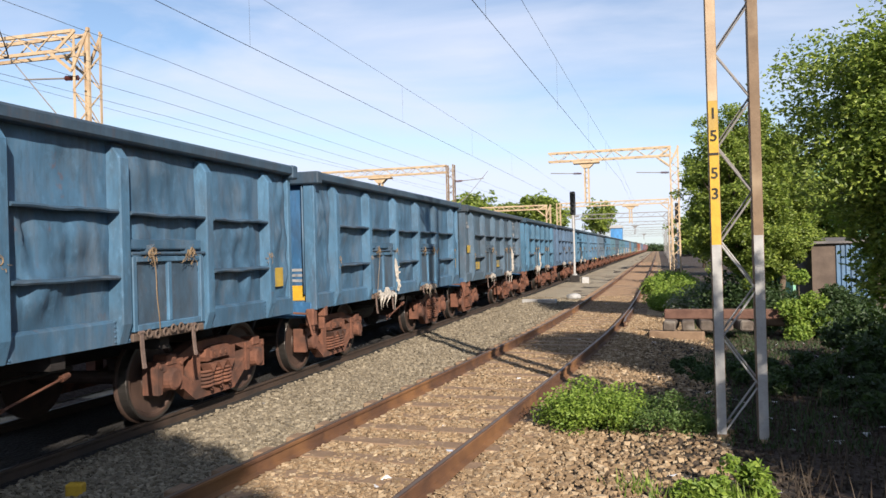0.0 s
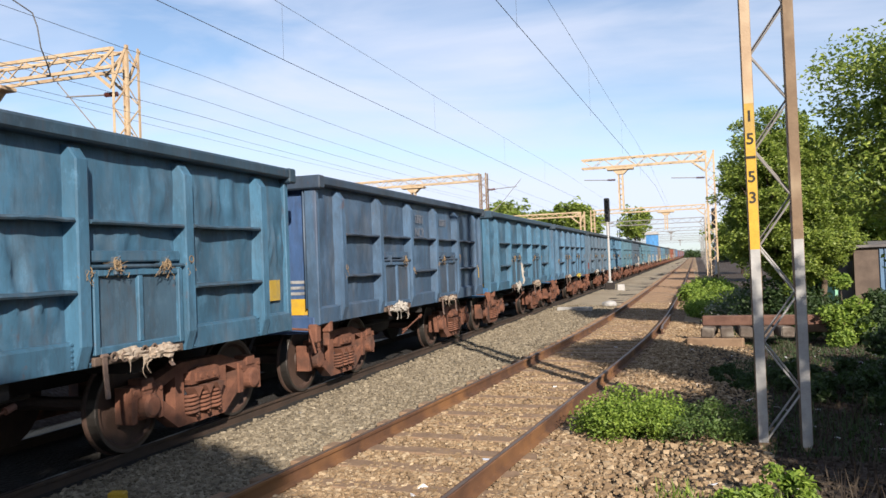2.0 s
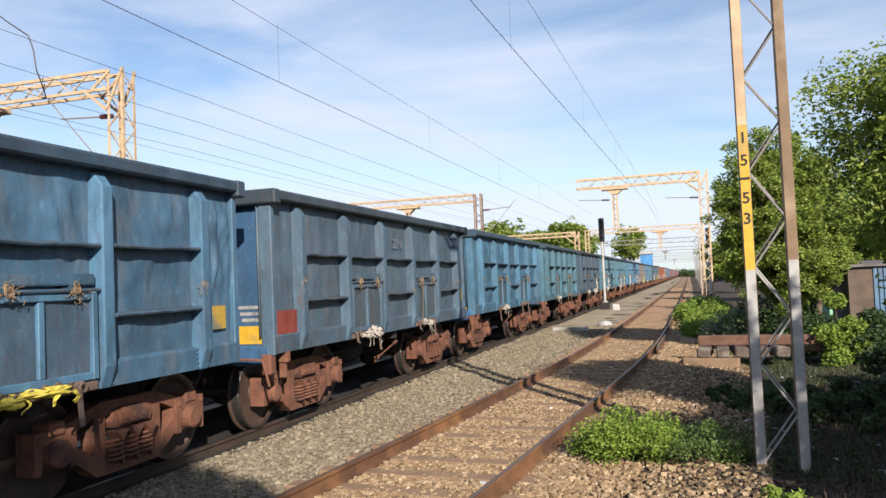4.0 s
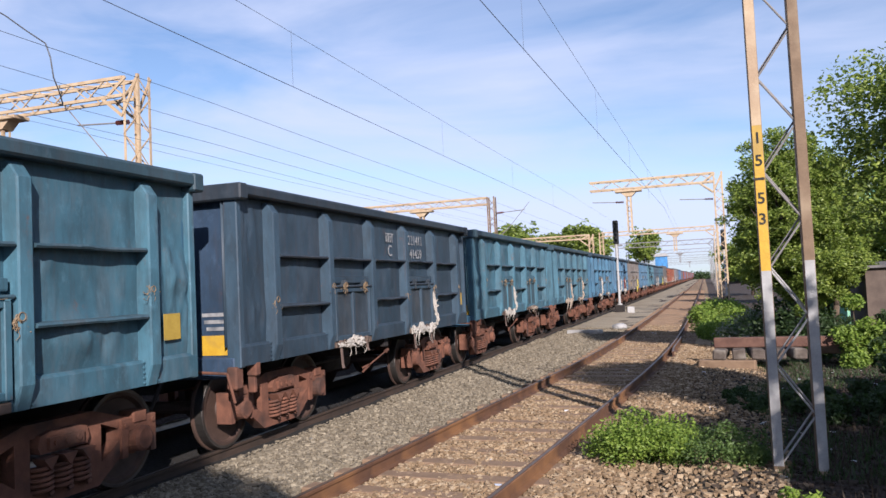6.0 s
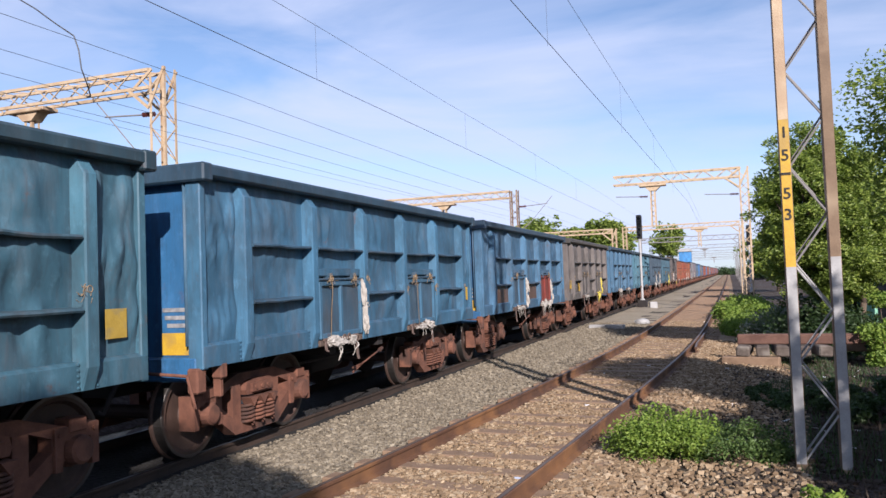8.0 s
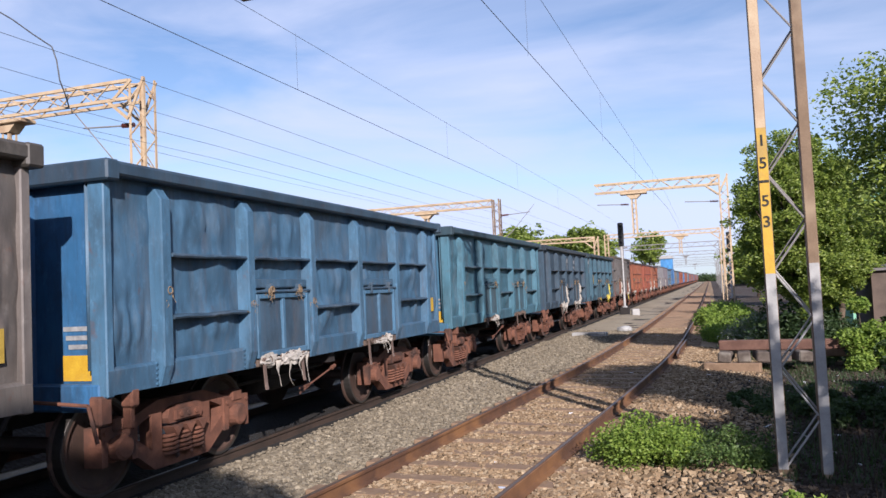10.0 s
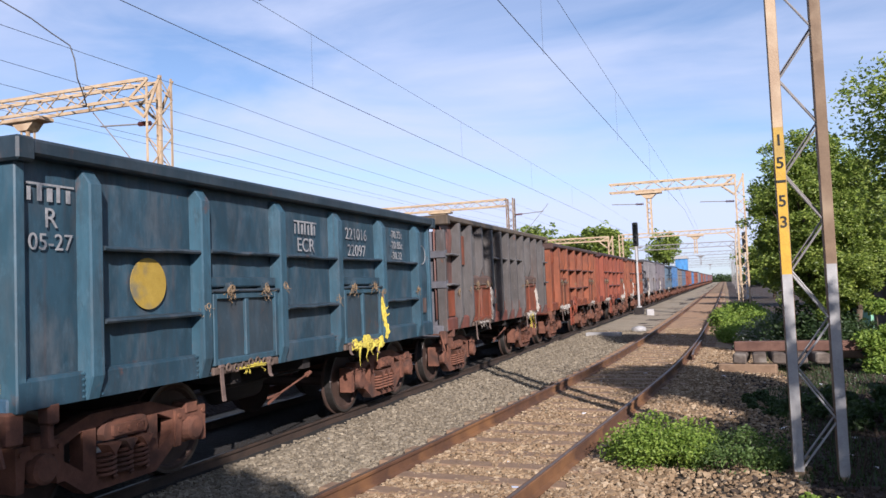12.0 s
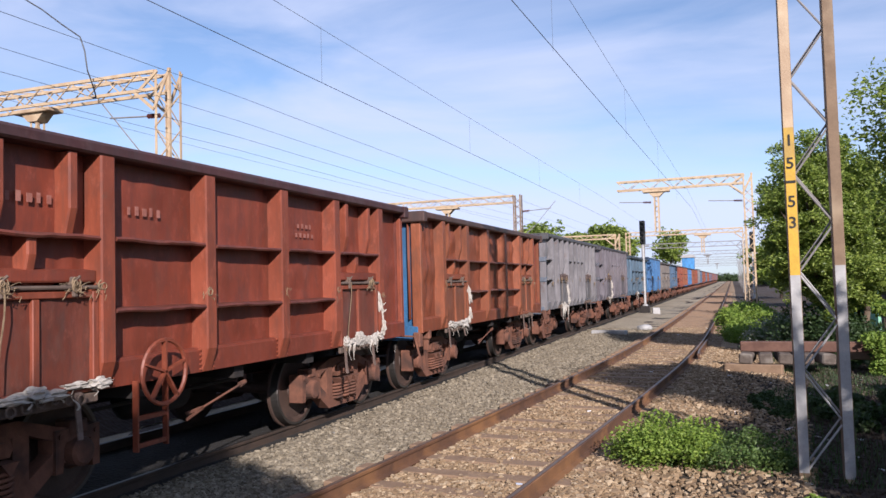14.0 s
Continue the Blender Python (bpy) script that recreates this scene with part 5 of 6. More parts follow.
boom(-13.2, 0.60, 8.87, 7.60, 8.20, 0.34, mast, M_CREAM)
lattice_column("far_column", -13.2, 8.87, -0.3, 8.2, 0.4, mast, M_CREAM)
lattice_column("drop_post", -5.55, 8.87, 6.05, 7.62, 0.30, mast, M_CREAM)
s = Shape().box(-5.80, -5.30, 8.70, 9.04, 5.90, 5.96, 0.01).box(-5.72, -5.38, 8.74, 9.00, 5.96, 6.05, 0.01)
s.box(-5.68, -5.42, 8.66, 8.70, 5.86, 6.00, 0.01)
put("drop_cap", s.mesh("drop_cap"), M_CREAM, mast, label="cream plated foot of the drop post")
portal(18.0, -14.95, -33.0, 7.62, 8.22, M_CREAM, 0.52, drops=((-19.9, 5.2),), arms=((-14.95, -1, 6.95), (-19.9, -1, 6.7)))
portal(47.0, -12.35, -30.0, 6.85, 7.35, M_CREAM, 0.5, drops=((-17.0, 5.6),), arms=((-12.35, 1, 6.3),), knee=False, col=M_MASTBROWN)
portal(46.2, 1.02, -6.1, 7.02, 7.60, M_CREAM, 0.5, drops=((-3.9, 4.6),), arms=((1.02, -1, 6.1), (-3.9, -1, 6.3)), left_col=False, rods=True, label="cream lattice mast with a half beam over the siding")
portal(76.0, 1.25, -9.2, 5.95, 6.40, M_CREAM, 0.42, drops=((-2.4, 4.2),), knee=True)
portal(63.0, -8.45, -22.0, 5.15, 5.55, M_CREAM, 0.4, knee=True)
for n, yy in enumerate((112, 150, 195, 245, 300)):
    portal(yy, 1.6 + 0.2 * n, -11.5 - 2 * n, 6.1, 6.8, M_GALV, 0.45, drops=((-4.0, 4.4),) if n % 2 else (), label="distant pale lattice portal over the tracks")


def wire(points, r, label, mat=None, parent=None):
    s, n = Shape(), 5
    pts = [Vector(p) for p in points]
    for i, p in enumerate(pts):
        d = (pts[min(i + 1, len(pts) - 1)] - pts[max(i - 1, 0)]).normalized()
        u = d.cross(Vector((0.3, 0, 1))).normalized()
        k = d.cross(u)
        s.v += [tuple(p + (u * math.cos(2 * math.pi * j / n) + k * math.sin(2 * math.pi * j / n)) * r) for j in range(n)]
    for i in range(len(pts) - 1):
        for j in range(n):
            s.f.append((i * n + j, i * n + (j + 1) % n, (i + 1) * n + (j + 1) % n, (i + 1) * n + j))
    return put("overhead_wire", s.mesh("overhead_wire"), mat or M_WIRE, label=label, category="wire", group="overhead wires")


def span(x, z, ys, sag, r, label, x2=None):
    pts = []
    for a, b in zip(ys, ys[1:]):
        n = 10 if b < 120 else 4
        for i in range(n):
            u = i / n
            t_ = (a + (b - a) * u - ys[0]) / (ys[-1] - ys[0])
            pts.append((x + ((x2 if x2 is not None else x) - x) * t_, a + (b - a) * u, z - sag * 4 * u * (1 - u)))
    pts.append((x2 if x2 is not None else x, ys[-1], z))
    return wire(pts, r, label)


span(-7.2, 5.78, [-30, 300], 0.0, 0.006, "thin contact wire over the train")
span(-7.2, 6.95, [-30, 46.5, 112, 195], 0.12, 0.0045, "thin carrier wire over the train")
wire([(-3.55, -25, 5.8), (-2.73, 10.3, 5.8), (-2.3, 29.6, 5.8), (-1.95, 46.2, 5.8), (-2.4, 112, 5.85), (-2.4, 260, 5.85)], 0.006, "thin contact wire over the siding")
wire([(-3.2, -25, 7.25), (-2.68, 14.5, 7.2), (-2.5, 30, 7.2), (-2.3, 46.2, 7.25), (-2.4, 112, 6.9), (-2.4, 260, 6.9)], 0.0045, "thin carrier wire over the siding")
for y in (4.0, 13.0, 22.0, 31.0, 40.0):
    for x, za, zb in ((-7.2, 5.78, 6.88), (near_x(y) * 0 - 2.78 + 0.012 * (y - 8), 5.8, 7.2)):
        wire([(x, y, za), (x, y, zb)], 0.0025, "thin vertical dropper between the wires")
for x, z, r in ((-12.5, 7.18, 0.006), (-12.5, 6.50, 0.005), (-12.5, 6.05, 0.005), (-12.6, 5.72, 0.0045), (-17.5, 7.0, 0.005)):
    span(x, z, [-30, 18, 47, 112, 200], 0.08, r, "thin overhead wire beyond the train")
# looped jumper cable near the first portal
jump = [(-24.0, 16.8, 13.6), (-18.38, 16.8, 10.12), (-17.64, 16.8, 9.58), (-17.27, 16.8, 9.33), (-16.98, 16.8, 9.13), (-16.82, 16.8, 8.72), (-16.72, 16.8, 8.14), (-16.74, 17.0, 7.80), (-16.95, 17.3, 7.66), (-17.2, 17.6, 7.62), (-17.5, 17.74, 7.66)]
wire(jump, 0.02, "looped black jumper cable tied to the portal beam")


# ---- trees and plants ----
def leaf_cloud(centres, radii, n, size, rng, flat=0.5, aspect=0.55):
    """Small folded leaves scattered round clump centres."""
    c = np.array(centres)
    k = rng.integers(0, len(c), n)
    d = rng.normal(size=(n, 3))
    d /= np.linalg.norm(d, axis=1, keepdims=True)
    p = c[k] + d * (np.array(radii)[k] * rng.random(n) ** 0.45)[:, None] * np.array([1, 1, 0.75])
    a = rng.normal(size=(n, 3))
    a[:, 2] *= flat
    a /= np.linalg.norm(a, axis=1, keepdims=True)
    b = np.cross(a, rng.normal(size=(n, 3)))
    b /= np.linalg.norm(b, axis=1, keepdims=True)
    s = (size * (0.6 + 0.8 * rng.random(n)))[:, None]
    up = np.cross(a, b) * s * 0.15
    v = np.stack([p - a * s * 0.5, p + b * s * aspect * 0.5 + up, p + a * s * 0.5, p - b * s * aspect * 0.5 + up], 1).reshape(-1, 3)
    i = np.arange(n)[:, None] * 4
    f = np.concatenate([np.concatenate([i, i + 1, i + 2], 1), np.concatenate([i, i + 2, i + 3], 1)], 0)
    return v, f


def quick_mesh(name, v, f):
    me = bpy.data.meshes.new(name)
    me.from_pydata(v.tolist(), [], f.tolist())
    return me


def tree(name, label, x, y, height, radius, leaves, size, seed, mat=None, trunk=0.18, low=0.32, lean=(0, 0), clumps=46, z0=-0.25):
    rng = np.random.default_rng(seed)
    r = random.Random(seed)
    t = thing(name, label, "tree", pose(x, y, z0))
    s = Shape()
    top = Vector((lean[0], lean[1], height * 0.55))
    prev, pr = Vector((0, 0, -0.2)), trunk
    for i in range(1, 6):
        q = Vector((lean[0] * i / 5 + r.uniform(-0.08, 0.08), lean[1] * i / 5 + r.uniform(-0.08, 0.08), height * 0.55 * i / 5))
        s.tube(prev, q, pr, pr * 0.85, 9)
        prev, pr = q, pr * 0.85
    cs, rs = [], []
    mid = Vector((lean[0], lean[1], height * (low + 1) / 2))
    hz = height * (1 - low) / 2
    for i in range(clumps):
        d = Vector((r.gauss(0, 1), r.gauss(0, 1), r.gauss(0, 1))).normalized() * (0.40 + 0.50 * r.random() ** 0.5)
        c = mid + Vector((d.x * radius, d.y * radius, d.z * hz)) * r.uniform(0.72, 1.0)
        cs.append(c[:])
        rs.append(radius * r.uniform(0.16, 0.34))
        if i % 4 == 0:
            a = Vector((lean[0] * 0.6, lean[1] * 0.6, height * r.uniform(0.25, 0.5)))
            m_ = a.lerp(c, 0.5) + Vector((0, 0, 0.1 * radius))
            s.tube(a, m_, trunk * 0.35, trunk * 0.22, 6).tube(m_, c, trunk * 0.22, trunk * 0.06, 6)
    put("trunk", s.mesh("trunk", True), M_BARK, t)
    fill, tries = [], 0
    while len(fill) < 420 and tries < 6000:
        tries += 1
        d = Vector((r.gauss(0, 1), r.gauss(0, 1), r.gauss(0, 1))).normalized()
        k = 0.80 + 0.42 * noise.noise(d * 1.9 + Vector((seed, 0, 0)))
        c = mid + Vector((d.x * radius, d.y * radius, d.z * hz)) * (k * r.random() ** 0.38)
        if noise.noise(c * (2.2 / radius) + Vector((0, seed, 0))) > -0.22:
            fill.append(c[:])
    v, f = leaf_cloud(cs, rs, leaves * 2 // 5, size, rng)
    v2, f2 = leaf_cloud(fill, [radius * 0.13] * len(fill), leaves * 3 // 5, size, rng)
    f2 = f2 + len(v)
    v, f = np.concatenate([v, v2]), np.concatenate([f, f2])
    put("crown", quick_mesh("crown", v, f), mat or M_LEAF, t)
    return t


def bush(name, label, x, y, rx, ry, h, leaves, size, seed, mat, category="bush", z=None, grow=0.4):
    rng = np.random.default_rng(seed)
    n = max(7, int(16 * max(rx, ry) * (1 + grow)))
    t = thing(name, label, category, pose(x, y, ground_z(x, y) - 0.02 if z is None else z))
    cs, rs = [], []
    s = Shape()
    for _ in range(n):
        d = rng.random() ** 0.5
        a = rng.uniform(0, 2 * math.pi)
        px, py, pz = rx * d * math.cos(a), ry * d * math.sin(a), h * rng.uniform(0.12, 0.8) * (1.05 - 0.5 * d)
        cs.append((px, py, pz))
        rs.append(min(h * 0.6, max(rx, ry)) * rng.uniform(0.45, 0.8))
        s.tube((px * 0.6, py * 0.6, -0.05), (px, py, pz), 0.012 * h + 0.003, 0.004, 5)
    put("stems", s.mesh("stems"), M_BARK, t, kind="stuff")
    v, f = leaf_cloud(cs, rs, leaves, size, rng, 0.6)
    v[:, 2] = np.abs(v[:, 2])
    put("foliage", quick_mesh("foliage", v, f), mat, t)
    return t


tree("leafy_tree", "broad leafy green tree with a dense sunlit crown", 3.3, 9.9, 5.15, 2.1, 160000, 0.060, 3, trunk=0.10, low=0.36, clumps=90)
# Added tree stands in for the shadow side of the crown before it.
tree("leafy_tree", "tree added as the shaded low branches of its neighbour", 3.5, 10.6, 4.4, 1.35, 36000, 0.085, 4, trunk=0.09, low=0.05, clumps=60)
tree("leafy_tree", "dense round green tree behind the mast", 2.15, 21.4, 6.0, 1.75, 90000, 0.08, 5, trunk=0.14, low=0.10, clumps=70)
tree("leafy_tree", "green tree leaning against its round neighbour", 3.05, 21.9, 5.4, 1.2, 40000, 0.08, 17, trunk=0.10, low=0.12, clumps=50)
tree("leafy_tree", "slender green tree in front of the green house", 4.95, 25.5, 4.7, 1.0, 14000, 0.10, 8, trunk=0.08, low=0.25)
tree("leafy_tree", "dark green tree along the line", 4.6, 34.0, 3.9, 2.0, 20000, 0.15, 6, low=0.06)
tree("leafy_tree", "dark green tree along the line", 4.6, 42.0, 4.6, 2.4, 14000, 0.2, 7, low=0.06)
# Three trees added out of view, only to shade the right-hand soil.
tree("leafy_tree", "unseen low tree added to shade the soil by the mast", 9.2, -1.6, 5.0, 2.1, 10000, 0.18, 12, low=0.12)
tree("leafy_tree", "unseen low tree added to shade the soil by the mast", 6.9, 2.2, 6.5, 2.4, 22000, 0.18, 15, low=0.12)
tree("leafy_tree", "unseen low tree added to shade the soil by the mast", 6.8, 7.0, 5.0, 2.0, 12000, 0.17, 13, low=0.12)
# High crown added behind the camera to cast shade on the left ballast.
tree("leafy_tree", "unseen tall tree added behind the camera to shade the ballast", 4.55, -9.0, 9.2, 1.75, 24000, 0.22, 9, low=0.76)
tree("distant_tree", "distant rounded green tree beyond the train", -28.0, 120, 12.2, 5.2, 12000, 0.55, 21, low=0.2)
tree("distant_tree", "distant rounded green tree beyond the train", -21.5, 122, 10.8, 4.2, 9000, 0.55, 22, low=0.2)
tree("distant_tree", "distant rounded green tree beyond the train", -17.0, 120, 11.4, 4.6, 11000, 0.55, 23, low=0.2)
tree("distant_tree", "distant open green tree over the tracks' end", -10.4, 150, 11.8, 3.6, 2600, 0.6, 24, low=0.35)
tree("distant_tree", "distant dark green tree beside the line", 5.6, 58, 6.2, 3.2, 9000, 0.35, 25, low=0.06)
tree("distant_tree", "distant dark green tree beside the line", 4.3, 80, 6.4, 3.6, 8000, 0.4, 26, low=0.06)
bush("weed_clump", "bright green leafy weeds on the ballast edge", -0.80, 8.95, 0.42, 0.42, 0.76, 9500, 0.044, 31, M_LEAF2, grow=1.6)
bush("weed_clump", "wispy weeds by the mast, coloured darker for shade", -0.10, 9.25, 0.62, 0.55, 0.55, 5600, 0.040, 32, M_WEED, grow=1.6)
bush("tall_weeds", "bright green tall weeds beside the siding", 0.55, 37.0, 1.1, 5.5, 1.1, 15000, 0.12, 33, M_LEAF2)
bush("tall_weeds", "bright green low weeds beside the siding", 0.65, 28.6, 1.0, 3.2, 0.75, 13000, 0.085, 40, M_LEAF2)
bush("pale_weeds", "pale flowering weeds behind the beams", 1.25, 23.5, 0.8, 1.6, 1.15, 12000, 0.08, 34, M_FLOWER)
# The dark shrubs carry the shade under the trees in their leaf colour.
bush("dark_shrub", "shrub behind the mast, shade put into its green", 2.3, 22.0, 1.0, 1.6, 1.7, 12000, 0.12, 35, M_LEAF3)
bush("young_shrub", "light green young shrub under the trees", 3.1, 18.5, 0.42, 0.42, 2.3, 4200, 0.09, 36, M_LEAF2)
# Dark shrub added to cover the shed wall where shade belongs.
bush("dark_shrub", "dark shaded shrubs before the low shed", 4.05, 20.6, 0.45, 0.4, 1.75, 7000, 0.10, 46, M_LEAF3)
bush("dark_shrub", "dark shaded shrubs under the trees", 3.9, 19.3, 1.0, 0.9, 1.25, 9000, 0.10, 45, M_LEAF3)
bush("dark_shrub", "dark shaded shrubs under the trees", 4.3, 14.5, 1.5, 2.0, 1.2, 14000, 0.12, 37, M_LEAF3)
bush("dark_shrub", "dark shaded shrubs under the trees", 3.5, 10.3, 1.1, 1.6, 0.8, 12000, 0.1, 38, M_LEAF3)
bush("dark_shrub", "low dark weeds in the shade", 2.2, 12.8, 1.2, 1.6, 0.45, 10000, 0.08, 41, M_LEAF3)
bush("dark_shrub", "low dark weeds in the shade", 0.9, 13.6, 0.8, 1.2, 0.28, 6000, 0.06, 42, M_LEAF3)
bush("weed_sprig", "fresh yellow-green weed sprigs at the ballast edge", 0.28, 6.80, 0.20, 0.15, 0.40, 700, 0.062, 39, M_LEAF2, grow=0.2)
bush("weed_sprig", "fresh yellow-green weed sprigs at the ballast edge", 0.66, 6.95, 0.16, 0.14, 0.50, 800, 0.062, 43, M_LEAF2, grow=0.2)
bush("weed_sprig", "low green weed sprigs at the ballast edge", 0.46, 6.70, 0.30, 0.14, 0.22, 800, 0.05, 44, M_LEAF2, grow=0.2)



# ---- loose stones, grass and litter ----
def scatter(name, n, place, size, mat, label, seed, flat=0.75, category="stones"):
    """Many broken stones as one mesh: jittered six-sided lumps."""
    rng = np.random.default_rng(seed)
    p = np.array([place(rng) for _ in range(n)])
    base = np.array([(x, y, z) for x in (-1, 1) for y in (-1, 1) for z in (-1, 1)], float)
    v = base[None] * (1 + rng.uniform(-0.62, 0.35, (n, 8, 3)))
    s = size * (0.45 + 0.9 * rng.random(n) ** 1.6)
    v = v * (s[:, None] * rng.uniform([0.7, 0.5, 0.5 * flat], [1.2, 1.0, flat], (n, 3)))[:, None, :]
    a, b = rng.uniform(0, 2 * np.pi, n), rng.uniform(-0.6, 0.6, n)
    ca, sa, cb, sb = np.cos(a)[:, None], np.sin(a)[:, None], np.cos(b)[:, None], np.sin(b)[:, None]
    y1, z1 = v[..., 1] * cb - v[..., 2] * sb, v[..., 1] * sb + v[..., 2] * cb
    x2, y2 = v[..., 0] * ca - y1 * sa, v[..., 0] * sa + y1 * ca
    out = np.stack([x2, y2, z1], -1) + p[:, None, :]
    q = np.array([(0, 1, 3, 2), (4, 6, 7, 5), (0, 4, 5, 1), (2, 3, 7, 6), (0, 2, 6, 4), (1, 5, 7, 3)])
    f = (q[None] + 8 * np.arange(n)[:, None, None]).reshape(-1, 4)
    return put(name, quick_mesh(name, out.reshape(-1, 3), f), mat, label=label, category=category, kind="stuff")


def near_y(rng, a, b, k=1.7):
    return a + (b - a) * rng.random() ** k


def on_bed(rng):
    y = near_y(rng, 4.0, 34)
    a, b = -5.75, near_x(y) - 0.95
    x = rng.uniform(a, b)
    return x, y, shelf_train(x, y) + 0.012


def on_siding(rng):
    while True:
        y = near_y(rng, 4.0, 34)
        x = near_x(y) + rng.uniform(-0.98, 1.25)
        if abs(abs(x - near_x(y)) - HALF_GAUGE) > 0.09:
            break
    on_wood = abs((y + 4.0 + 0.33) % 0.66 - 0.33) < 0.13
    if on_wood and rng.random() < 0.30:
        y += 0.3
    return x, y, shelf(x, y) + 0.014


def on_shoulder(rng):
    y = near_y(rng, 4.2, 24, 1.5)
    d = 1.1 + 2.2 * rng.random() ** 1.9
    x = near_x(y) + d
    z = shelf(x, y) - 0.13 * max(0, (d - 1.35) / 0.75) ** 1.5 + 0.004 if d < 1.75 else ground_z(x, y)
    return x, y, z + 0.02


def on_soil(rng):
    y = near_y(rng, 5.5, 20, 1.3)
    x = rng.uniform(-0.2, 4.0)
    return x, y, ground_z(x, y) + 0.012


scatter("ballast_stones", 38000, on_bed, 0.025, M_STONE, "loose grey crushed stones between the tracks", 51)
scatter("ballast_stones", 34000, on_siding, 0.022, M_STONEB, "brown soiled stones between the siding rails", 52)
scatter("ballast_stones", 21000, on_shoulder, 0.027, M_STONEB, "loose brown and pale stones beside the siding", 53)
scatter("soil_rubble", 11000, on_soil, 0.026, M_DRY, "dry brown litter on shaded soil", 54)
scatter("litter_scraps", 130, on_soil, 0.05, M_LITTER, "scraps of pale plastic litter on the soil", 55, 0.2, "litter")
scatter("litter_scraps", 26, on_siding, 0.04, M_LITTER, "scraps of white litter between the rails", 56, 0.4, "litter")


def grass(name, n, place, h, mat, label, seed):
    """Narrow blades leaning at random."""
    rng = np.random.default_rng(seed)
    p = np.array([place(rng) for _ in range(n)])
    a = rng.uniform(0, 2 * np.pi, n)
    hh = h * (0.4 + 0.9 * rng.random(n))
    w = 0.006 + 0.006 * rng.random(n)
    d = np.stack([np.cos(a), np.sin(a), np.zeros(n)], 1)
    e = np.stack([-np.sin(a), np.cos(a), np.zeros(n)], 1)
    lean = rng.uniform(0.1, 0.8, n)
    tip = p + d * (hh * lean)[:, None] + np.array([0, 0, 1.0]) * hh[:, None]
    v = np.stack([p - e * w[:, None], p + e * w[:, None], tip], 1).reshape(-1, 3)
    f = np.arange(3 * n).reshape(-1, 3)
    return put(name, quick_mesh(name, v, f), mat, label=label, category="grass", kind="stuff")


def grass_place(rng):
    while True:
        y = near_y(rng, 8.5, 32, 1.2)
        x = rng.uniform(0.6, 6.5)
        if noise.noise(Vector((x * 0.8, y * 0.5, 2))) > -0.15:
            return x, y, ground_z(x, y)


def tuft_place(rng):
    a = rng.integers(0, 3)
    c = ((0.05, 6.75), (0.55, 6.85), (-0.25, 6.95))[a]
    return c[0] + rng.normal() * 0.14, c[1] + rng.normal() * 0.10, -0.24


# Blades take the shade-dark leaf colour, as they grow under trees.
grass("grass", 22000, grass_place, 0.11, M_LEAF3, "patchy grass under the trees, shade put into its green", 61)
grass("grass", 170, tuft_place, 0.13, M_LEAF2, "dry green grass tufts at the ballast edge", 62)


def twig_place(rng):
    y = near_y(rng, 6.5, 13, 1.2)
    x = rng.uniform(1.0, 3.2)
    return x, y, ground_z(x, y)


grass("dry_twigs", 700, twig_place, 0.28, M_DRY, "dry brown twigs scattered on the soil", 63)


# ---- old beams, marker stones, signal ----
def beam_stack():
    """Old sleepers stacked crosswise beside the siding."""
    z0 = ground_z(1.0, 18.6)
    def beam(x, y, z, ln, rz, mat, lab):
        put("old_beam", cached(("beam", ln), lambda: Shape().box(-ln / 2, ln / 2, -0.125, 0.125, -0.11, 0.11, 0.02).mesh("old_beam")), mat, m=pose(x, y, z, 0, 0, rz), label=lab, category="sleeper", group="stacked old sleepers")
    beam(0.35, 18.3, z0 + 0.10, 1.2, -12, M_SLEEPER, "short weathered beam end on the soil")
    for i, x in enumerate((0.25, 0.62, 0.98, 1.36, 1.75)):
        put("beam_block", cached("blk", lambda: Shape().box(-0.14, 0.14, -0.55, 0.55, -0.115, 0.115, 0.03).mesh("beam_block")), M_DARKBLOCK, m=pose(x, 18.75, z0 + 0.325, 0, 4 * (-1) ** i, 4 * i - 6), label="cut grey block laid under the old beam", category="block", group="blocks under the beam")
    beam(1.55, 18.7, z0 + 0.555, 2.9, -3, M_RUSTBEAM, "long reddish-brown beam lying on blocks")
    beam(2.9, 19.3, z0 + 0.33, 1.4, -8, M_SLEEPER, "weathered brown beam resting on the soil")


M_DARKBLOCK = rough_stuff("grimy_cut_timber", (0.075, 0.058, 0.045), (0.140, 0.112, 0.090), 7, 0.9, third=(0.19, 0.165, 0.135), dist=0.03, bump=0.7)
M_RUSTBEAM = rough_stuff("red_brown_timber", (0.105, 0.052, 0.036), (0.170, 0.090, 0.062), 6, 0.9, dist=0.03, bump=0.7)
beam_stack()


def lump(name, x, y, z, sx, sy, sz, mat, label, seed, category):
    r = random.Random(seed)
    b = bmesh.new()
    bmesh.ops.create_icosphere(b, subdivisions=2, radius=1.0)
    for v in b.verts:
        k = 1 + 0.22 * noise.noise(v.co * 1.7 + Vector((seed, 0, 0)))
        v.co = Vector((v.co.x * sx * k, v.co.y * sy * k, v.co.z * sz * k))
    me = bpy.data.meshes.new(name)
    b.to_mesh(me)
    b.free()
    return put(name, me, mat, m=pose(x, y, z), label=label, category=category)


slab = Shape().box(-0.68, 0.68, -0.16, 0.16, -0.06, 0.10, 0.02)
put("concrete_slab", slab.mesh("concrete_slab"), M_WHITE, m=pose(-4.55, 30.6, -0.17, 0, 0, -8), label="broken whitewashed concrete slab lying on ballast", category="slab")
lump("painted_stone", -3.5, 33.2, -0.13, 0.34, 0.25, 0.14, M_WHITE, "whitewashed boulder on the ballast", 3, "stone")
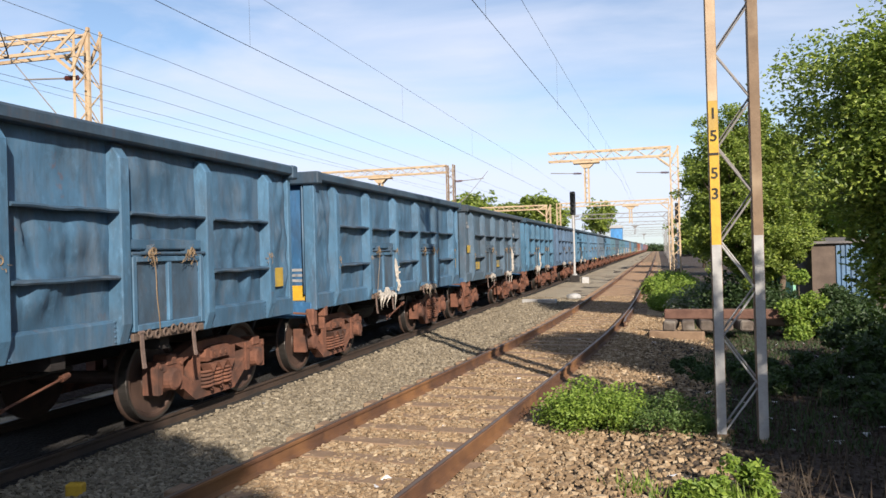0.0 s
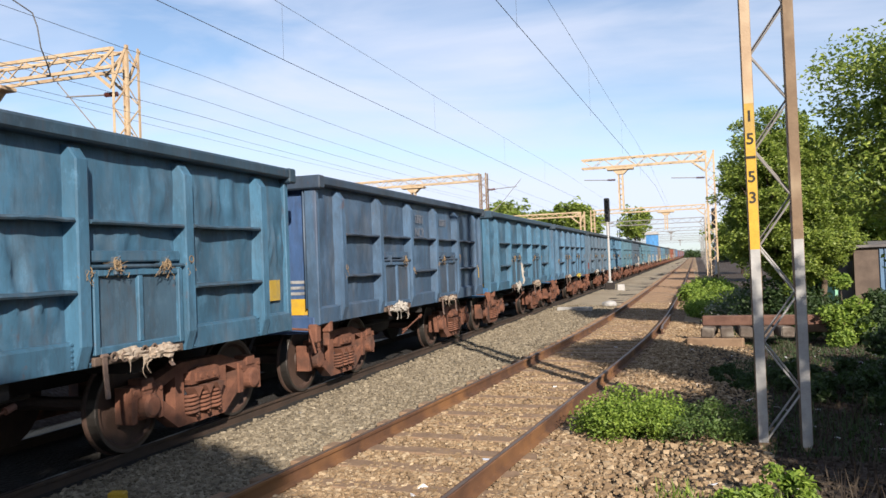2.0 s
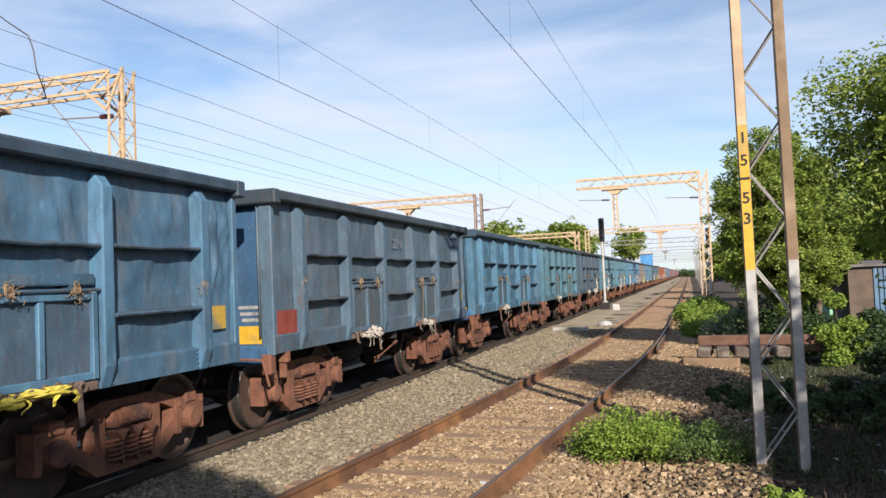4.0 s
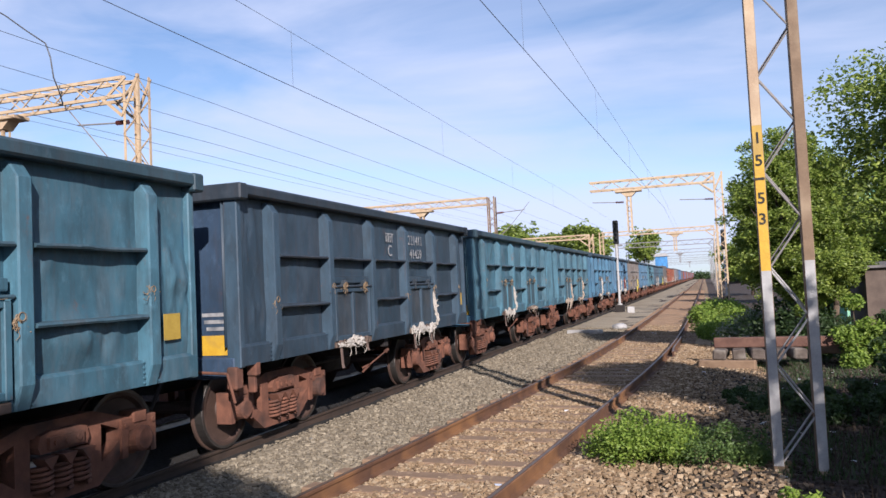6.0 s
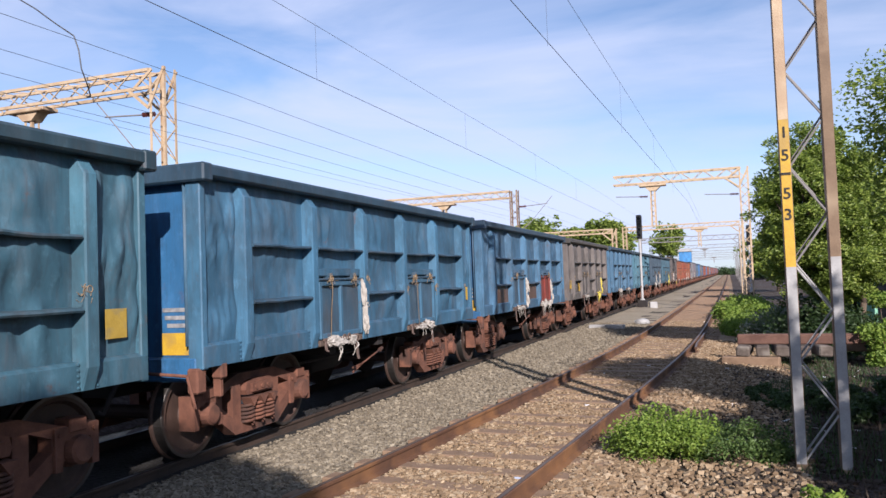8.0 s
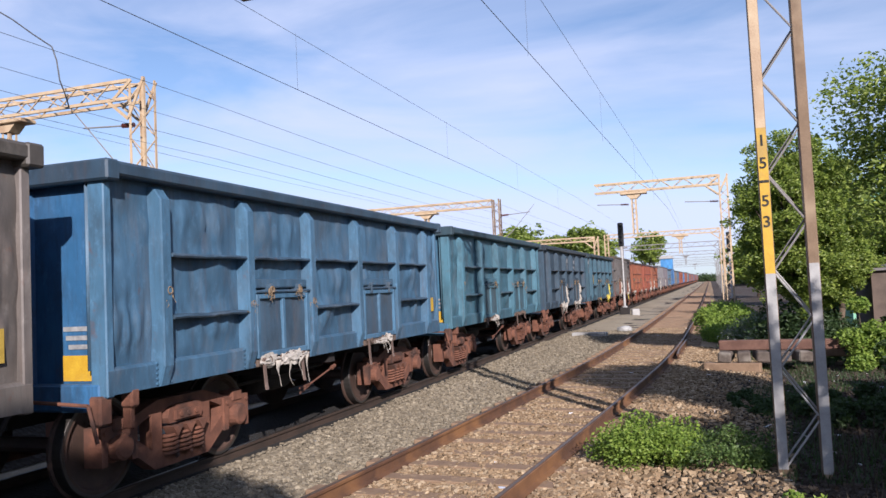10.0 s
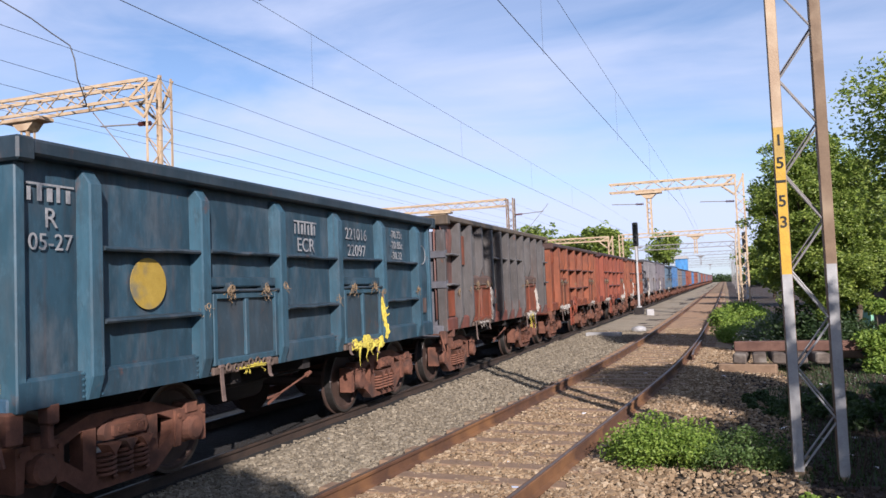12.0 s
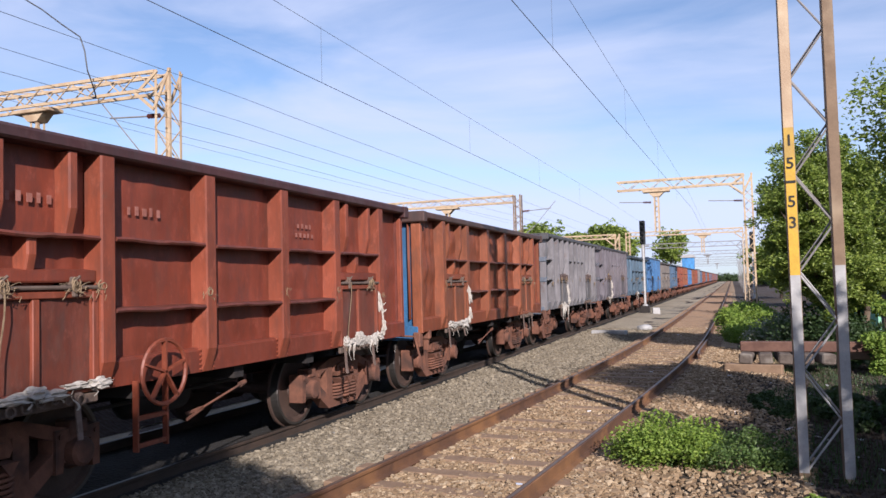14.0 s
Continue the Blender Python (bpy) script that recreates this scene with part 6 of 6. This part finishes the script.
s = Shape().box(-0.22, 0.22, -0.2, 0.2, -0.1, 0.34, 0.03)
put("marker_block", s.mesh("marker_block"), M_WHITE, m=pose(-4.4, 48.8, -0.2, 0, 0, 12), label="whitewashed concrete marker block on ballast", category="block")
s = Shape().box(-0.075, 0.075, -0.05, 0.05, -0.1, 0.09, 0.012)
put("marker_peg", s.mesh("marker_peg"), M_YEL, m=pose(-4.98, 5.72, -0.17, 0, 0, 15), label="small yellow painted peg in the ballast", category="peg")


def signal_post(x, y, height, label):
    t = thing("signal_post", label, "signal", pose(x, y, -0.2))
    put("post", Shape().lathe([(0.0, 0.0), (0.0, 0.16), (0.5, 0.16), (0.52, 0.075), (height - 1.5, 0.07), (height - 1.5, 0.0)], "z", 14).mesh("post", True), M_WHITE, t, label="white painted tube")
    put("base_box", Shape().box(-0.28, 0.28, -0.28, 0.28, -0.1, 0.42, 0.03).mesh("base_box"), M_BLACK, t)
    put("signal_head", Shape().box(-0.17, 0.17, -0.12, 0.12, height - 1.5, height, 0.05).mesh("signal_head"), M_SIG, t, label="black signal head with four hoods")
    for i in range(4):
        put("hood", cached("hood", lambda: Shape().lathe([(0.0, 0.125), (-0.22, 0.13), (-0.22, 0.115), (0.0, 0.11)], "y", 16).mesh("hood")), M_SIG, t, pose(0, -0.115, height - 1.28 + 0.34 * i))
    put("platform", Shape().box(-0.4, 0.35, -0.05, 0.5, height - 1.62, height - 1.56).mesh("platform"), M_GALV, t)
    return t


signal_post(-5.15, 50.0, 5.75, "white tubular signal post with a black head")
signal_post(1.5, 62.0, 5.4, "white signal post among the portals")


# ---- houses and far things ----
M_GREEN = paint("mint_green_wall", (0.182, 0.418, 0.274), (0.342, 0.380, 0.319), 0.3, 0.05, 0.8)
M_BLUEWALL = paint("blue_sheet_paint", (0.085, 0.165, 0.27), (0.15, 0.15, 0.15), 0.3, 0.1, 0.7)
# Brown plaster, darkened in colour for the shade around the shed.
M_PLASTER = rough_stuff("shade_brown_plaster", (0.085, 0.062, 0.048), (0.135, 0.100, 0.076), 3, 0.9)
M_ROOFTILE = rough_stuff("dark_sheet_roof", (0.099, 0.091, 0.091), (0.167, 0.152, 0.144), 4, 0.8)
M_PINK = rough_stuff("pale_window_frame", (0.342, 0.228, 0.182), (0.418, 0.304, 0.251), 5, 0.7)


def house():
    h = thing("green_house", "mint-green plastered house with a white cornice behind trees", "house", pose(7.6, 30.0, -0.1))
    put("wall", Shape().box(-3.0, 4.5, 0.0, 6.0, 0.0, 4.0).mesh("wall"), M_GREEN, h)
    put("cornice", Shape().prism([(-0.25, 3.4), (-0.30, 3.6), (-0.30, 3.72), (0.0, 3.72), (0.0, 3.4)], "x", -3.2, 4.6).mesh("cornice"), M_GREEN, h, label="moulded pale cornice")
    put("parapet", Shape().box(-3.05, 4.55, -0.05, 6.05, 4.2, 4.75, 0.02).mesh("parapet"), M_GREEN, h)
    put("roof_slab", Shape().box(-3.3, 4.8, -0.5, 6.3, 4.0, 4.2, 0.02).mesh("roof_slab"), M_WHITE, h)
    for x in (-2.2, 0.6):
        w = put("window", Shape().box(-0.45, 0.45, -0.02, 0.06, 0.0, 1.1, 0.01).mesh("window"), M_SIG, h, pose(x, 0, 1.3), "dark window")
        put("window_frame", Shape().box(-0.52, 0.52, -0.05, 0.0, -0.07, 0.0).box(-0.52, 0.52, -0.05, 0.0, 1.1, 1.17).box(-0.52, -0.45, -0.05, 0.0, 0.0, 1.1).box(0.45, 0.52, -0.05, 0.0, 0.0, 1.1).box(-0.03, 0.03, -0.05, 0.0, 0.0, 1.1).mesh("window_frame"), M_PINK, w)
    return h


house()


def shed():
    t = thing("low_shed", "low brown shed with shade in its plaster and a blue sheet wall, under trees", "shed", pose(4.65, 21.5, -0.15))
    put("wall", Shape().box(-0.9, 1.6, 0.0, 2.5, 0.0, 1.98).mesh("wall"), M_PLASTER, t)
    put("roof", Shape().prism([(-0.12, 1.98), (-0.12, 2.04), (2.7, 2.15), (2.7, 2.07)], "x", -1.0, 1.7).mesh("roof"), M_ROOFTILE, t)
    for i in range(8):
        put("sheet", cached("shedsheet", lambda: Shape().prism([(-0.055, 0.0), (-0.035, -0.03), (0.035, -0.03), (0.055, 0.0)], "z", 0.0, 1.93).mesh("sheet")), M_BLUEWALL, t, pose(-0.30 + 0.112 * i, -0.002, 0), "pale blue corrugated sheet")
    return t


shed()


def banana():
    """A banana plant: broad drooping leaves on a short stem."""
    t = thing("banana_plant", "banana plant with broad yellow-green leaves", "plant", pose(5.3, 25.0, -0.2))
    put("stem", Shape().tube((0, 0, 0), (0, 0, 2.2), 0.13, 0.08, 10).mesh("stem"), M_LEAF2, t)
    for i in range(7):
        a = 2 * math.pi * i / 7 + 0.4
        s = Shape()
        for j in range(9):
            u = j / 8
            d = 1.9 * u
            z = 2.2 + 1.5 * math.sin(u * 2.4) * 0.8 - 0.5 * u * u
            w = 0.30 * math.sin(math.pi * min(1, u * 0.92 + 0.06)) + 0.02
            c, q = Vector((d * math.cos(a), d * math.sin(a), z)), Vector((-math.sin(a), math.cos(a), 0))
            s.v += [c - q * w + Vector((0, 0, -0.07)), c, c + q * w + Vector((0, 0, -0.07))]
        s.v = [tuple(p) for p in s.v]
        for j in range(8):
            s.f += [(3 * j, 3 * j + 1, 3 * j + 4, 3 * j + 3), (3 * j + 1, 3 * j + 2, 3 * j + 5, 3 * j + 4)]
        put("leaf", s.mesh("leaf", True), M_LEAF2, t)


banana()

M_TANK = paint("bright_blue_board", (0.046, 0.213, 0.471), (0.228, 0.228, 0.228), 0.2, 0.05)
t = thing("blue_cabin", "bright blue raised cabin beside the far tracks", "cabin", pose(-6.9, 140, -0.2))
put("cabin_wall", Shape().box(-1.0, 1.0, -1.0, 1.0, 0.0, 5.6, 0.03).mesh("cabin_wall"), M_TANK, t)
put("cabin_roof", Shape().prism([(-1.3, 5.6), (1.3, 5.6), (0.9, 6.1), (-0.9, 6.1)], "y", -1.2, 1.2).mesh("cabin_roof"), M_WHITE, t)
bush("far_hedge", "distant low green growth where the tracks end", -4.0, 430, 26.0, 8.0, 4.6, 9000, 0.8, 73, M_LEAF3)
bush("far_hedge", "distant hazy green hedge along the line", 12.0, 190, 8.0, 30.0, 5.0, 9000, 0.7, 71, M_LEAF3)
bush("far_hedge", "distant hazy green hedge beyond the train", -30.0, 210, 10.0, 30.0, 6.5, 9000, 0.7, 72, M_LEAF3)


# ---- movement ----
# where the first wagon's centre stands along the line, each half second
TRAVEL = [5.95, -2.17, -9.69, -17.82, -25.29, -33.46, -41.01, -49.10, -56.59, -64.69, -72.25, -80.30, -87.86, -95.94, -103.47, -111.52, -119.13, -127.23, -134.74, -142.78, -150.36, -158.43, -166.02, -174.17, -181.64, -189.72, -197.43, -205.41, -213.44]


def motions():
    for w, k in WAGONS:
        walk(w, [(i / 2, pose(TRAIN_X, y + k * LEN, RAIL_Z)) for i, y in enumerate(TRAVEL)])
    lead = {}
    for ws, yy in WHEELS:
        if yy not in lead:
            walk(ws, [(i / 30, pose(0, yy, 0.5, math.degrees(SPEED * i / 30 / 0.5))) for i in range(421)])
            lead[yy] = ws.animation_data
        else:
            ws.rotation_mode = "QUATERNION"
            a = ws.animation_data_create()
            a.action = lead[yy].action
            a.action_slot = lead[yy].action_slot


motions()
